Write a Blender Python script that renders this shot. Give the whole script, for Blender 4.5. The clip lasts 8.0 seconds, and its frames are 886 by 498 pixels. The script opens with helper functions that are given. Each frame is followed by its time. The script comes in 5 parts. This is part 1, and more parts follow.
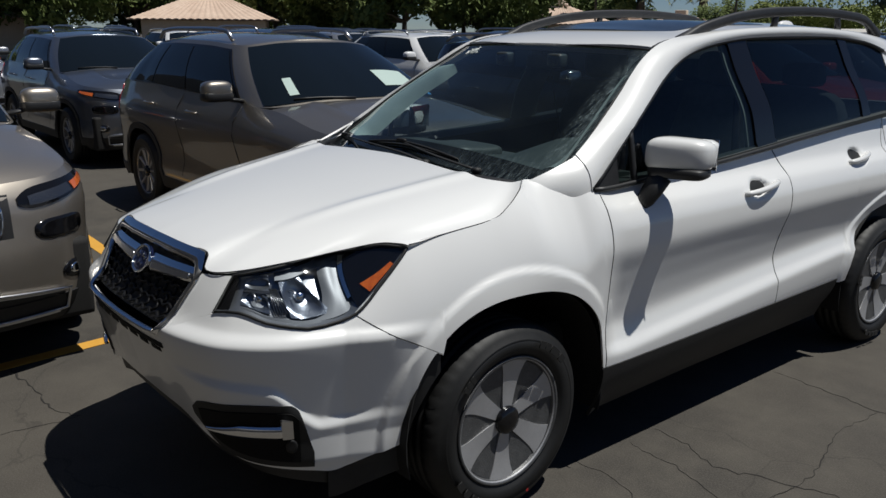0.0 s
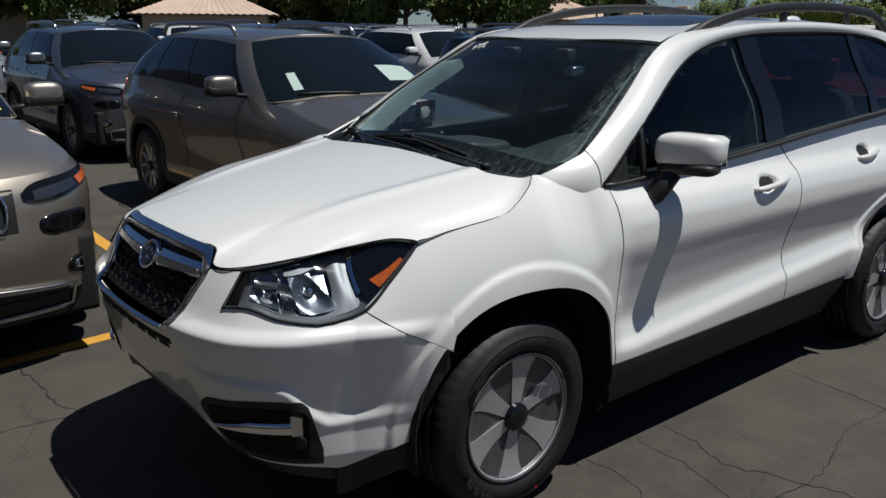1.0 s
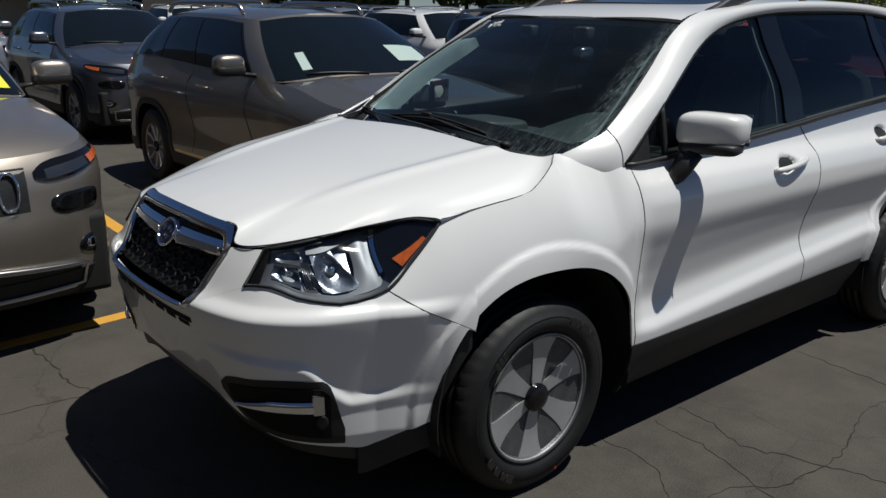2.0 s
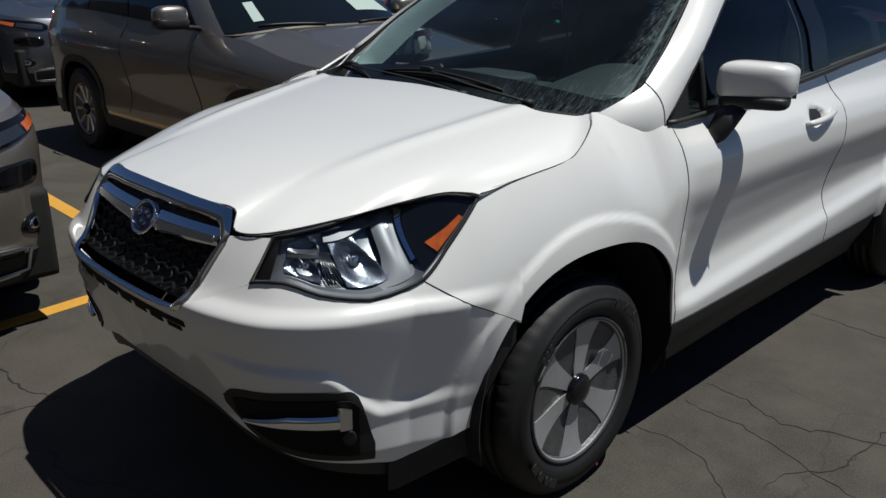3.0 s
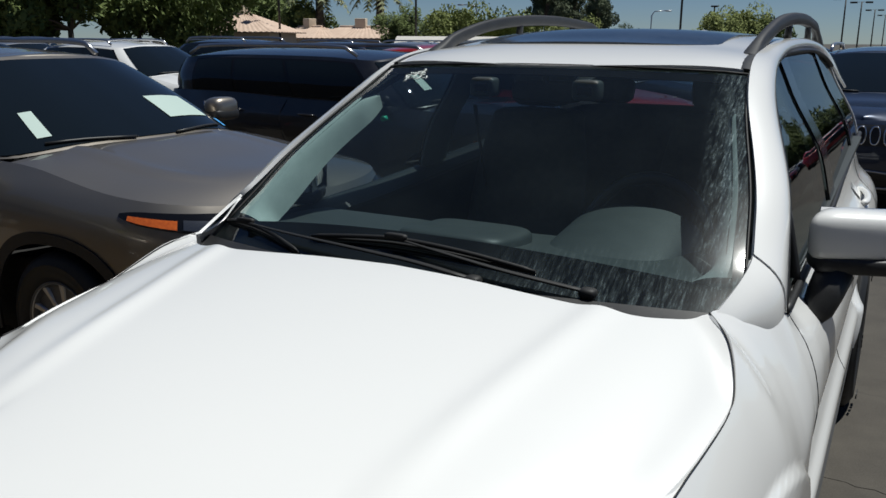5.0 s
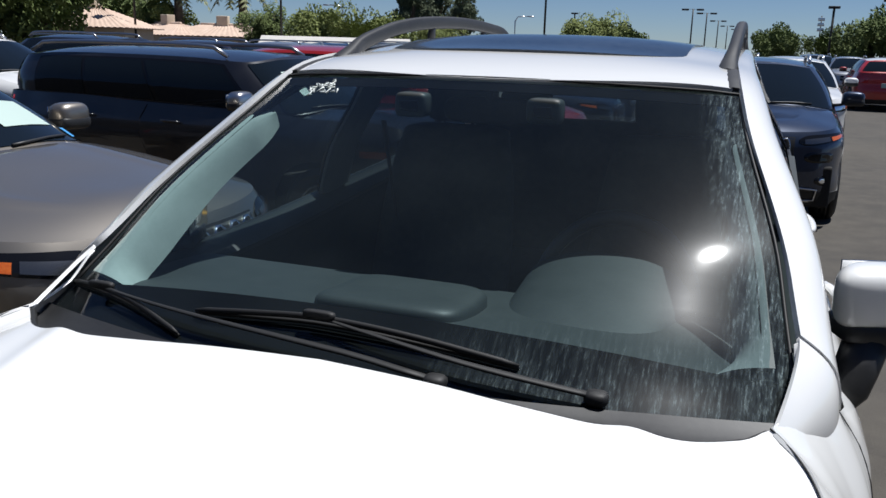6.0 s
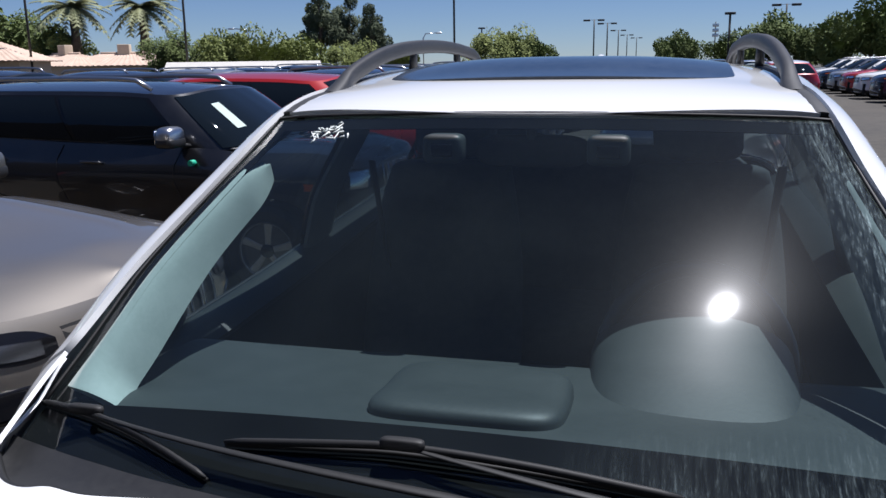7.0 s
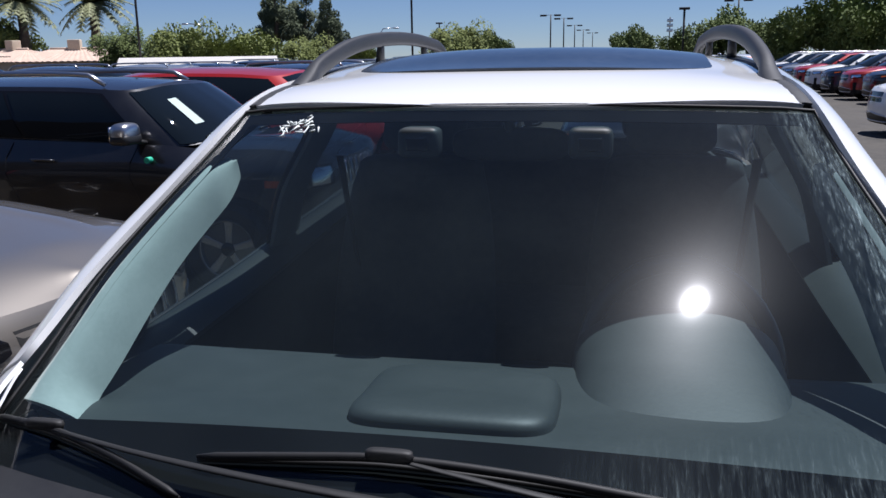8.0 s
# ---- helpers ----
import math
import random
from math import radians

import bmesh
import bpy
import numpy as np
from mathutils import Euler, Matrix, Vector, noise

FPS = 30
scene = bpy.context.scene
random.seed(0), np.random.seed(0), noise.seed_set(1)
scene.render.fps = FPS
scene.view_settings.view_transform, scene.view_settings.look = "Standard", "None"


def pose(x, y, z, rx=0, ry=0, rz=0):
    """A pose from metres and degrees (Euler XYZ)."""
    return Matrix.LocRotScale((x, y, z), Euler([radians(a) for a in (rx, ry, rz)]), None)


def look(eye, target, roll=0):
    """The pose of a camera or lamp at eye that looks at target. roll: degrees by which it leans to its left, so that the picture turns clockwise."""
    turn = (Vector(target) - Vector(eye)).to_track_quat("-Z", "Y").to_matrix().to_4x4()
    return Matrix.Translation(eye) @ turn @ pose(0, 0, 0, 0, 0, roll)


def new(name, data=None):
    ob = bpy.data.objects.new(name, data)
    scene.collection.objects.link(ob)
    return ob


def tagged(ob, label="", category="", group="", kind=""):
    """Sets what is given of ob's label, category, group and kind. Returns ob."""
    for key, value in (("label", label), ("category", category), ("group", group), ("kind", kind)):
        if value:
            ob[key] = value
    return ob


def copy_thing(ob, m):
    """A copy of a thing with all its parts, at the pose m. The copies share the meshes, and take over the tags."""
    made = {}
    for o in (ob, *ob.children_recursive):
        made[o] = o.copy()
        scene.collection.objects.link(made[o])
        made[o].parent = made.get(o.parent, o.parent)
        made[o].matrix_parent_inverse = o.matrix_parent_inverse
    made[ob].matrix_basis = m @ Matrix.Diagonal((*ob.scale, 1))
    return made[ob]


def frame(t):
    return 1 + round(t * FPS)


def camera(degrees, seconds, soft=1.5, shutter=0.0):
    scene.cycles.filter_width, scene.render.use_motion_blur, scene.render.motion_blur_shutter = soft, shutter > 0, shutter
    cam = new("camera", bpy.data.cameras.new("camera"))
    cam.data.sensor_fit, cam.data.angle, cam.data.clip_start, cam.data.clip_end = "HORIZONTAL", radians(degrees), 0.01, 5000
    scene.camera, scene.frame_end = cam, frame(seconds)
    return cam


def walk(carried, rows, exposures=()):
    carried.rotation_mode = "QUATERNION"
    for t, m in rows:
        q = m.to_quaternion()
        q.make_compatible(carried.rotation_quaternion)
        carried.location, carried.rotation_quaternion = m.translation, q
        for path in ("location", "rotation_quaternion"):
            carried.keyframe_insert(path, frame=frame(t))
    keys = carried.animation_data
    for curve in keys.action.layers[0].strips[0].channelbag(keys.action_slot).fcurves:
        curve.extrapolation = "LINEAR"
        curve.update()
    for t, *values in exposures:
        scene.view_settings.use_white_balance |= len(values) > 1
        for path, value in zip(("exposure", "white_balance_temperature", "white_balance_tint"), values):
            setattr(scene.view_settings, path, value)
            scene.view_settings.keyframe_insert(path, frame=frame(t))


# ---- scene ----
cam = camera(55.5, 8.0)
PATH = [
    (0, (2.759, -1.853, 1.639), (1.263, -0.625, 1.137), 0.4),
    (0.5, (2.749, -1.856, 1.636), (1.254, -0.626, 1.136), 0.5),
    (1, (2.727, -1.865, 1.635), (1.232, -0.639, 1.123), 0.5),
    (1.5, (2.75, -1.909, 1.624), (1.187, -0.673, 1.074), 1.1),
    (3, (2.179, -1.874, 1.573), (0.829, -0.551, 0.92), 0.3),
    (3.5, (1.883, -1.837, 1.546), (0.618, -0.47, 0.817), 1.0),
    (4, (1.565, -1.757, 1.581), (0.437, -0.259, 0.885), 0.9),
    (4.5, (1.28, -1.564, 1.63), (0.181, 0.03, 1.126), -0.4),
    (5, (0.998, -1.425, 1.653), (0.052, 0.27, 1.172), 0.3),
    (6.5, (0.447, -0.83, 1.668), (-0.124, 1.033, 1.215), 0.6),
    (7, (0.257, -0.75, 1.687), (-0.229, 1.141, 1.254), -0.8),
    (7.5, (0.19, -0.703, 1.684), (-0.224, 1.207, 1.258), -0.6),
    (8, (0.209, -0.697, 1.678), (-0.184, 1.213, 1.233), -0.9),
]
walk(cam, [(t, look(eye, target, roll)) for t, eye, target, roll in PATH], [(0, -.2, 6450, 8), (3.5, -.22, 6450, 7), (4.5, -.09, 6400, 6), (5, -.09, 6370, 6), (6.5, .47, 6080, 13), (8, .51, 5980, 16)])
# ---------------------------------------------------------------- light
SUN_TO = Vector((.252, .232, .94)).normalized()
world = bpy.data.worlds.new("sky")
scene.world = world
world.use_nodes = True
wn = world.node_tree.nodes
sky = wn.new("ShaderNodeTexSky")
sky.sky_type, sky.sun_disc = "NISHITA", False
sky.sun_elevation = math.asin(SUN_TO.z)
sky.sun_rotation = math.atan2(SUN_TO.x, SUN_TO.y)
sky.air_density, sky.dust_density, sky.ozone_density = 0.7, 0.0, 1.0
wn["Background"].inputs["Strength"].default_value = 0.041
deep = wn.new("ShaderNodeMix")
deep.data_type, deep.blend_type = "RGBA", "MULTIPLY"
deep.inputs[0].default_value, deep.inputs[7].default_value = 1.0, (.86, 1.0, 1.24, 1)
world.node_tree.links.new(sky.outputs[0], deep.inputs[6])
world.node_tree.links.new(deep.outputs[2], wn["Background"].inputs["Color"])
sun_data = bpy.data.lights.new("sun", "SUN")
sun_data.energy, sun_data.angle, sun_data.color = 5.0, radians(0.53), (1.0, .975, .93)
sun = new("sun", sun_data)
sun.matrix_world = look(SUN_TO * 60, (0, 0, 0))


# ---------------------------------------------------------------- materials
def material(name, base, rough=.5, metal=0.0, coat=0.0, spec=.5, coat_rough=.03):
    m = bpy.data.materials.new(name)
    m.use_nodes = True
    b = m.node_tree.nodes["Principled BSDF"]
    b.inputs["Base Color"].default_value = (*base, 1)
    b.inputs["Roughness"].default_value = rough
    b.inputs["Metallic"].default_value = metal
    b.inputs["Coat Weight"].default_value = coat
    b.inputs["Coat Roughness"].default_value = coat_rough
    b.inputs["Specular IOR Level"].default_value = spec
    return m


def node(m, kind, **inputs):
    n = m.node_tree.nodes.new(kind)
    for k, v in inputs.items():
        n.inputs[k.replace("_", " ")].default_value = v
    return n


def link(m, a, b):
    m.node_tree.links.new(a, b)


def coords(m, scale=(1, 1, 1), source="Object"):
    t = node(m, "ShaderNodeTexCoord")
    p = node(m, "ShaderNodeMapping", Scale=scale)
    link(m, t.outputs[source], p.inputs["Vector"])
    return p.outputs[0]


def noisy(m, vec, scale, detail=4.0, rough=.55):
    n = node(m, "ShaderNodeTexNoise", Scale=scale, Detail=detail, Roughness=rough)
    link(m, vec, n.inputs["Vector"])
    return n.outputs["Fac"]


def ramp(m, fac, stops):
    r = node(m, "ShaderNodeValToRGB")
    e = r.color_ramp.elements
    while len(e) < len(stops):
        e.new(.5)
    for s, (p, c) in zip(e, stops):
        s.position, s.color = p, (*c, 1) if len(c) == 3 else c
    link(m, fac, r.inputs["Fac"])
    return r.outputs["Color"]


def mix(m, fac, a, b, how="MIX"):
    x = m.node_tree.nodes.new("ShaderNodeMix")
    x.data_type, x.blend_type = "RGBA", how
    for sock, v in ((x.inputs[0], fac), (x.inputs[6], a), (x.inputs[7], b)):
        if isinstance(v, (int, float)):
            sock.default_value = v
        elif isinstance(v, tuple):
            sock.default_value = (*v, 1)
        else:
            link(m, v, sock)
    return x.outputs[2]


def bsdf(m):
    return m.node_tree.nodes["Principled BSDF"]


def bump(m, height, strength=.3, dist=.01):
    b = node(m, "ShaderNodeBump", Strength=strength, Distance=dist)
    link(m, height, b.inputs["Height"])
    link(m, b.outputs[0], bsdf(m).inputs["Normal"])


def varied(name, a, b, scale, rough=.5, metal=0.0, bumpy=0.0, coat=0.0, dist=.004, coat_rough=.03):
    """A surface that wanders between two colours at two scales, with fine relief."""
    m = material(name, a, rough, metal, coat, coat_rough=coat_rough)
    v = coords(m)
    f1, f2 = noisy(m, v, scale), noisy(m, v, scale * 9, 5)
    s = node(m, "ShaderNodeMath")
    s.operation = "ADD"
    link(m, f1, s.inputs[0])
    link(m, f2, s.inputs[1])
    h = node(m, "ShaderNodeMath")
    h.operation = "MULTIPLY"
    h.inputs[1].default_value = .5
    link(m, s.outputs[0], h.inputs[0])
    link(m, ramp(m, h.outputs[0], [(.35, a), (.65, b)]), bsdf(m).inputs["Base Color"])
    if bumpy:
        bump(m, f2, bumpy, dist)
    return m


def car_paint(name, c, metal=.0, rough=.35, dust=.10):
    """Lacquered paint with a thin uneven film of dust."""
    m = material(name, c, rough, metal, 1.0, coat_rough=.02)
    v = coords(m)
    f = noisy(m, v, 2.2, 5)
    d = tuple(min(1, .75 * q + .16) for q in c)
    link(m, ramp(m, f, [(.45, c), (.8, tuple(q * (1 - dust) + e * dust for q, e in zip(c, d)))]), bsdf(m).inputs["Base Color"])
    g = noisy(m, v, 7.0, 6)
    link(m, ramp(m, g, [(.4, (.015,) * 3), (.75, (.07,) * 3)]), bsdf(m).inputs["Coat Roughness"])
    return m


def glass(name, tint, rough=.01, dirt=0.0):
    """Thin glazing: tinted see-through with a mirror gloss; dirt adds dried water marks towards +x and the lower edge,
    and a veil and wide gloss that imitate sun glare.
    """
    m = bpy.data.materials.new(name)
    m.use_nodes = True
    nt = m.node_tree
    nt.nodes.remove(nt.nodes["Principled BSDF"])
    out = nt.nodes["Material Output"]
    tr = node(m, "ShaderNodeBsdfTransparent", Color=(*tint, 1))
    gl = node(m, "ShaderNodeBsdfGlossy", Roughness=rough)
    fr = node(m, "ShaderNodeLayerWeight", Blend=.5)
    pw = node(m, "ShaderNodeMath")
    pw.operation = "POWER"
    pw.inputs[1].default_value = 4.5
    link(m, fr.outputs["Facing"], pw.inputs[0])
    mx = node(m, "ShaderNodeMixShader")
    if dirt:
        # a faint wide gloss imitates the glow round the sun's reflection
        wide = node(m, "ShaderNodeBsdfGlossy", Roughness=.24)
        both_gloss = node(m, "ShaderNodeMixShader", Fac=.06)
        link(m, gl.outputs[0], both_gloss.inputs[1])
        link(m, wide.outputs[0], both_gloss.inputs[2])
        gl = both_gloss
    link(m, shifted(m, pw.outputs[0], .85, .038), mx.inputs[0])
    link(m, tr.outputs[0], mx.inputs[1])
    link(m, gl.outputs[0], mx.inputs[2])
    last = mx.outputs[0]
    if dirt:
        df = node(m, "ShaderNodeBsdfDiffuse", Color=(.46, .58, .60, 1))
        m2 = node(m, "ShaderNodeMixShader")
        v = coords(m, (120, 14, 7))
        wob = noisy(m, v, 1.0, 6, .7)
        fine = noisy(m, coords(m, (260, 50, 30)), 1.0, 5, .7)
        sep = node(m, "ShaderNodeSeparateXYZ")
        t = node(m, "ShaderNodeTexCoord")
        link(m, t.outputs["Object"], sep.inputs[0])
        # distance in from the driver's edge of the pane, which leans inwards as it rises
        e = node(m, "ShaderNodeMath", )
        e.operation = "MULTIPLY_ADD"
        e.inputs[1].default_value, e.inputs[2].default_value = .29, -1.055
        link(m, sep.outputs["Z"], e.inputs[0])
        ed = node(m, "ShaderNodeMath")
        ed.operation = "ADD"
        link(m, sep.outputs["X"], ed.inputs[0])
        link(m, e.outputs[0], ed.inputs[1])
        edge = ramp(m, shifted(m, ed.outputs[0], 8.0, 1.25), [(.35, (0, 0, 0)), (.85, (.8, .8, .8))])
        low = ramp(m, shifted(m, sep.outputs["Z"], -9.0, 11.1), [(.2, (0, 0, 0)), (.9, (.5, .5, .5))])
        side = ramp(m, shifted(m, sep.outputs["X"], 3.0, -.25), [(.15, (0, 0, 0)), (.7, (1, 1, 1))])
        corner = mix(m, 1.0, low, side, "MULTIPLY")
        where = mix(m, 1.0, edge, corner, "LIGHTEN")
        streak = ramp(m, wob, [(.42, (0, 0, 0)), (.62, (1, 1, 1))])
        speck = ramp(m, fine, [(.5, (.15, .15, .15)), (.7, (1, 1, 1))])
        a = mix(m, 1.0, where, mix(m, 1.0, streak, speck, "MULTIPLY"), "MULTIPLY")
        # the all-over film is dust with a painted veil of sun glare, under the marks
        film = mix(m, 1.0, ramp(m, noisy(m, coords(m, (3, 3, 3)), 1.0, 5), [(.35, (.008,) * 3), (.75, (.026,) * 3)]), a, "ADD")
        k = node(m, "ShaderNodeMath")
        k.operation = "MULTIPLY"
        k.inputs[1].default_value = dirt
        link(m, film, k.inputs[0])
        link(m, k.outputs[0], m2.inputs[0])
        link(m, last, m2.inputs[1])
        link(m, df.outputs[0], m2.inputs[2])
        last = m2.outputs[0]
    link(m, last, out.inputs[0])
    return m


def shifted(m, sock, a, b):
    x = node(m, "ShaderNodeMath")
    x.operation = "MULTIPLY_ADD"
    x.inputs[1].default_value, x.inputs[2].default_value = a, b
    link(m, sock, x.inputs[0])
    return x.outputs[0]


WHITE = car_paint("white pearl paint", (.77, .77, .757), dust=.05)
CHROME = material("chrome", (.82, .83, .85), .06, 1.0)
SATIN = material("satin chrome", (.62, .62, .63), .28, 1.0)
BLACK = varied("black plastic", (.012, .012, .013), (.022, .022, .022), 8, .5, bumpy=.15, dist=.001)
GLOSSBLACK = material("gloss black plastic", (.006, .006, .007), .12)
DITCH = varied("charcoal rail plastic", (.022, .022, .023), (.036, .036, .037), 14, .5, bumpy=.2, dist=.001)
CLADDING = varied("grey-black cladding", (.008, .008, .009), (.017, .0165, .016), 5, .6, bumpy=.2, dist=.001)
RUBBER = varied("tyre rubber", (.0045, .0045, .0045), (.010, .0098, .0095), 6, .6, bumpy=.2, dist=.001)
SEALANT = material("black rubber seal", (.008, .008, .008), .6)
ALLOY = varied("machined alloy", (.42, .42, .43), (.50, .50, .51), 20, .42, .55)
SILVER = varied("silver alloy", (.42, .42, .43), (.5, .5, .51), 20, .38, .9)
GUNMETAL = varied("gunmetal paint", (.10, .10, .102), (.14, .14, .14), 12, .5, .35)
WELL = varied("wheel well liner", (.008, .008, .008), (.014, .013, .012), 8, .85)
TINT = material("dark tinted glass", (.006, .009, .012), .02, 0, 0, .38)
AMBER = varied("amber lens", (.42, .07, .012), (.66, .15, .02), 60, .15, 0, coat=1.0)
REDLENS = material("red lens", (.40, .012, .015), .12, 0, 1.0)
CLEAR = glass("clear lamp lens", (.93, .95, .96), .02)
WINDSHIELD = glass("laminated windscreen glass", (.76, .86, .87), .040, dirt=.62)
SIDEGLASS = glass("tinted door glass", (.55, .62, .61), .01)
PRIVACY = glass("dark privacy glass", (.24, .28, .29), .01)
FRIT = material("black ceramic border", (.006, .006, .007), .9, spec=.0)
PAPER = material("white paper behind tinted glass", (.40, .50, .46), .6)
DROPPING = material("dried white dropping", (.70, .74, .72), .7)
LABELYELLOW = material("yellow label", (.75, .70, .05), .6)
LABELBLUE = material("blue label", (.06, .28, .60), .5)
DASH = varied("grey dashboard vinyl", (.022, .028, .028), (.031, .037, .037), 14, .55, bumpy=.25, dist=.001)
DARKTRIM = varied("dark cabin trim", (.018, .019, .020), (.03, .03, .031), 10, .7, bumpy=.2, dist=.001)
SEATCLOTH = varied("dark grey seat cloth", (.095, .104, .110), (.13, .14, .146), 30, .9, bumpy=.3, dist=.001)
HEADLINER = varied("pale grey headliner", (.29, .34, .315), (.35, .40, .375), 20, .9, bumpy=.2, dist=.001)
# darker twin of the pale trim, with the driver's pillar shade in its colour
PILLARGREY = varied("pillar trim in shaded grey", (.15, .17, .165), (.19, .21, .205), 20, .9, bumpy=.2, dist=.001)
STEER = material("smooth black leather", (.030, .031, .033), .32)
LAMPDARK = material("smoked lamp reflector", (.16, .165, .175), .25, .9)


# ---------------------------------------------------------------- mesh helpers
def mesh(name, V, F, mat, flat=False):
    me = bpy.data.meshes.new(name)
    me.from_pydata([tuple(map(float, v)) for v in V], [], [tuple(f) for f in F])
    me.materials.append(mat)
    if not flat:
        me.polygons.foreach_set("use_smooth", [True] * len(me.polygons))
    me.update()
    return me


def part(name, vf, mat, parent=None, label="", flat=False, at=None):
    """Links one mesh object under a thing or part."""
    ob = new(name, vf if isinstance(vf, bpy.types.Mesh) else mesh(name, vf[0], vf[1], mat, flat))
    if at is not None:
        ob.matrix_basis = at
    ob.parent = parent
    if label:
        tagged(ob, label)
    return ob


def thing(name, label, category, group="", at=None):
    ob = new(name)
    if at is not None:
        ob.matrix_basis = at
    return tagged(ob, label, category, group)


def join(*vfs):
    V, F = [], []
    for v, f in vfs:
        n = len(V)
        V += [tuple(p) for p in v]
        F += [tuple(i + n for i in q) for q in f]
    return V, F


def flipped(vf):
    return vf[0], [tuple(reversed(f)) for f in vf[1]]


def mirrored(vf):
    return [(-v[0], v[1], v[2]) for v in vf[0]], [tuple(reversed(f)) for f in vf[1]]


def moved(vf, m):
    return [tuple(m @ Vector(v)) for v in vf[0]], vf[1]


def sheet(fn, na, nb, thick=.01, flip=False):
    """A skin fn(a, b), a and b in 0..1, with a turned-in rim and a back."""
    P = np.array([[fn(i / na, j / nb) for j in range(nb + 1)] for i in range(na + 1)], float)
    da = np.gradient(P, axis=0)
    db = np.gradient(P, axis=1)
    N = np.cross(da, db)
    L = np.linalg.norm(N, axis=2, keepdims=True)
    N = N / np.maximum(L, 1e-9)
    if flip:
        N = -N
    w = nb + 1
    V = [tuple(p) for p in P.reshape(-1, 3)]
    F = [(i * w + j, (i + 1) * w + j, (i + 1) * w + j + 1, i * w + j + 1) for i in range(na) for j in range(nb)]
    if flip:
        F = [tuple(reversed(f)) for f in F]
    if thick:
        Q = P - N * thick
        k = len(V)
        V += [tuple(p) for p in Q.reshape(-1, 3)]
        F += [tuple(reversed([i + k for i in f])) for f in F]
        ring = [(i, 0) for i in range(na)] + [(na, j) for j in range(nb)] + [(i, nb) for i in range(na, 0, -1)] + [(0, j) for j in range(nb, 0, -1)]
        c = len(V)
        for i, j in ring:
            V += [tuple(P[i, j]), tuple(Q[i, j])]
        n = len(ring)
        for i in range(n):
            a, b = c + 2 * i, c + 2 * ((i + 1) % n)
            q = (a, a + 1, b + 1, b)
            F.append(q if flip else tuple(reversed(q)))
    return V, F


def full(fn, na, nb, thick=.01, centre="b", flip=False):
    """A skin across the car's middle from the half fn, whose a or b is 0 in the middle."""
    def g(a, b):
        t = 2 * (a if centre == "a" else b) - 1
        p = np.array(fn(abs(t), b) if centre == "a" else fn(a, abs(t)), float)
        p[0] = math.copysign(p[0], t) if abs(t) > 1e-9 else 0.0
        return p
    return sheet(g, na * 2 if centre == "a" else na, nb * 2 if centre == "b" else nb, thick, flip)


def tube(path, r, n=8, closed=False, squash=1.0, up=(0, 0, 1)):
    """A rod along points; r a number or one per point; squash flattens it across up."""
    P = [Vector(p) for p in path]
    R = [r] * len(P) if isinstance(r, (int, float)) else list(r)
    V, F = [], []
    for i, p in enumerate(P):
        a, b = (P[i - 1], P[(i + 1) % len(P)]) if closed else (P[max(i - 1, 0)], P[min(i + 1, len(P) - 1)])
        t = (b - a).normalized()
        s = t.cross(Vector(up))
        s = s.normalized() if s.length > 1e-4 else t.orthogonal().normalized()
        w = s.cross(t)
        for k in range(n):
            c = 2 * math.pi * k / n
            V.append(tuple(p + s * (R[i] * math.cos(c)) + w * (R[i] * squash * math.sin(c))))
    m = len(P) if closed else len(P) - 1
    for i in range(m):
        for k in range(n):
            a, b = i * n, ((i + 1) % len(P)) * n
            F.append((a + k, a + (k + 1) % n, b + (k + 1) % n, b + k))
    if not closed:
        F += [tuple(reversed(range(n))), tuple(range(len(V) - n, len(V)))]
    return V, F


def lathe(prof, n=40, axis="x"):
    """Turns (radius, along) pairs round an axis."""
    V, F = [], []
    for i in range(n):
        c, s = math.cos(2 * math.pi * i / n), math.sin(2 * math.pi * i / n)
        for r, h in prof:
            V.append((h, r * c, r * s) if axis == "x" else (r * c, r * s, h))
    k = len(prof)
    for i in range(n):
        for j in range(k - 1):
            a, b = i * k + j, ((i + 1) % n) * k + j
            f = (a, a + 1, b + 1, b)
            F.append(f if axis == "z" else tuple(reversed(f)))
    return V, F


def blob(centre, size, e=.35, n=20, m=12):
    """A rounded box: a superellipsoid; small e is boxier."""
    def p(c, k):
        return math.copysign(abs(c) ** k, c)
    V, F = [], []
    for i in range(m + 1):
        v = -math.pi / 2 + math.pi * i / m
        for j in range(n):
            u = 2 * math.pi * j / n
            V.append((centre[0] + size[0] * p(math.cos(v), e) * p(math.cos(u), e), centre[1] + size[1] * p(math.cos(v), e) * p(math.sin(u), e), centre[2] + size[2] * p(math.sin(v), e)))
    for i in range(m):
        for j in range(n):
            F.append((i * n + j, i * n + (j + 1) % n, (i + 1) * n + (j + 1) % n, (i + 1) * n + j))
    return V, F


def box(lo, hi, bevel=.01):
    """A box with chamfered edges."""
    bm = bmesh.new()
    bmesh.ops.create_cube(bm, size=1)
    c, s = [(a + b) / 2 for a, b in zip(lo, hi)], [b - a for a, b in zip(lo, hi)]
    for v in bm.verts:
        v.co = Vector([c[k] + v.co[k] * s[k] for k in range(3)])
    if bevel:
        bmesh.ops.bevel(bm, geom=list(bm.edges), offset=min(bevel, min(s) * .45), segments=2, affect="EDGES", profile=.7)
    bm.verts.index_update()
    out = [tuple(v.co) for v in bm.verts], [tuple(v.index for v in f.verts) for f in bm.faces]
    bm.free()
    return out


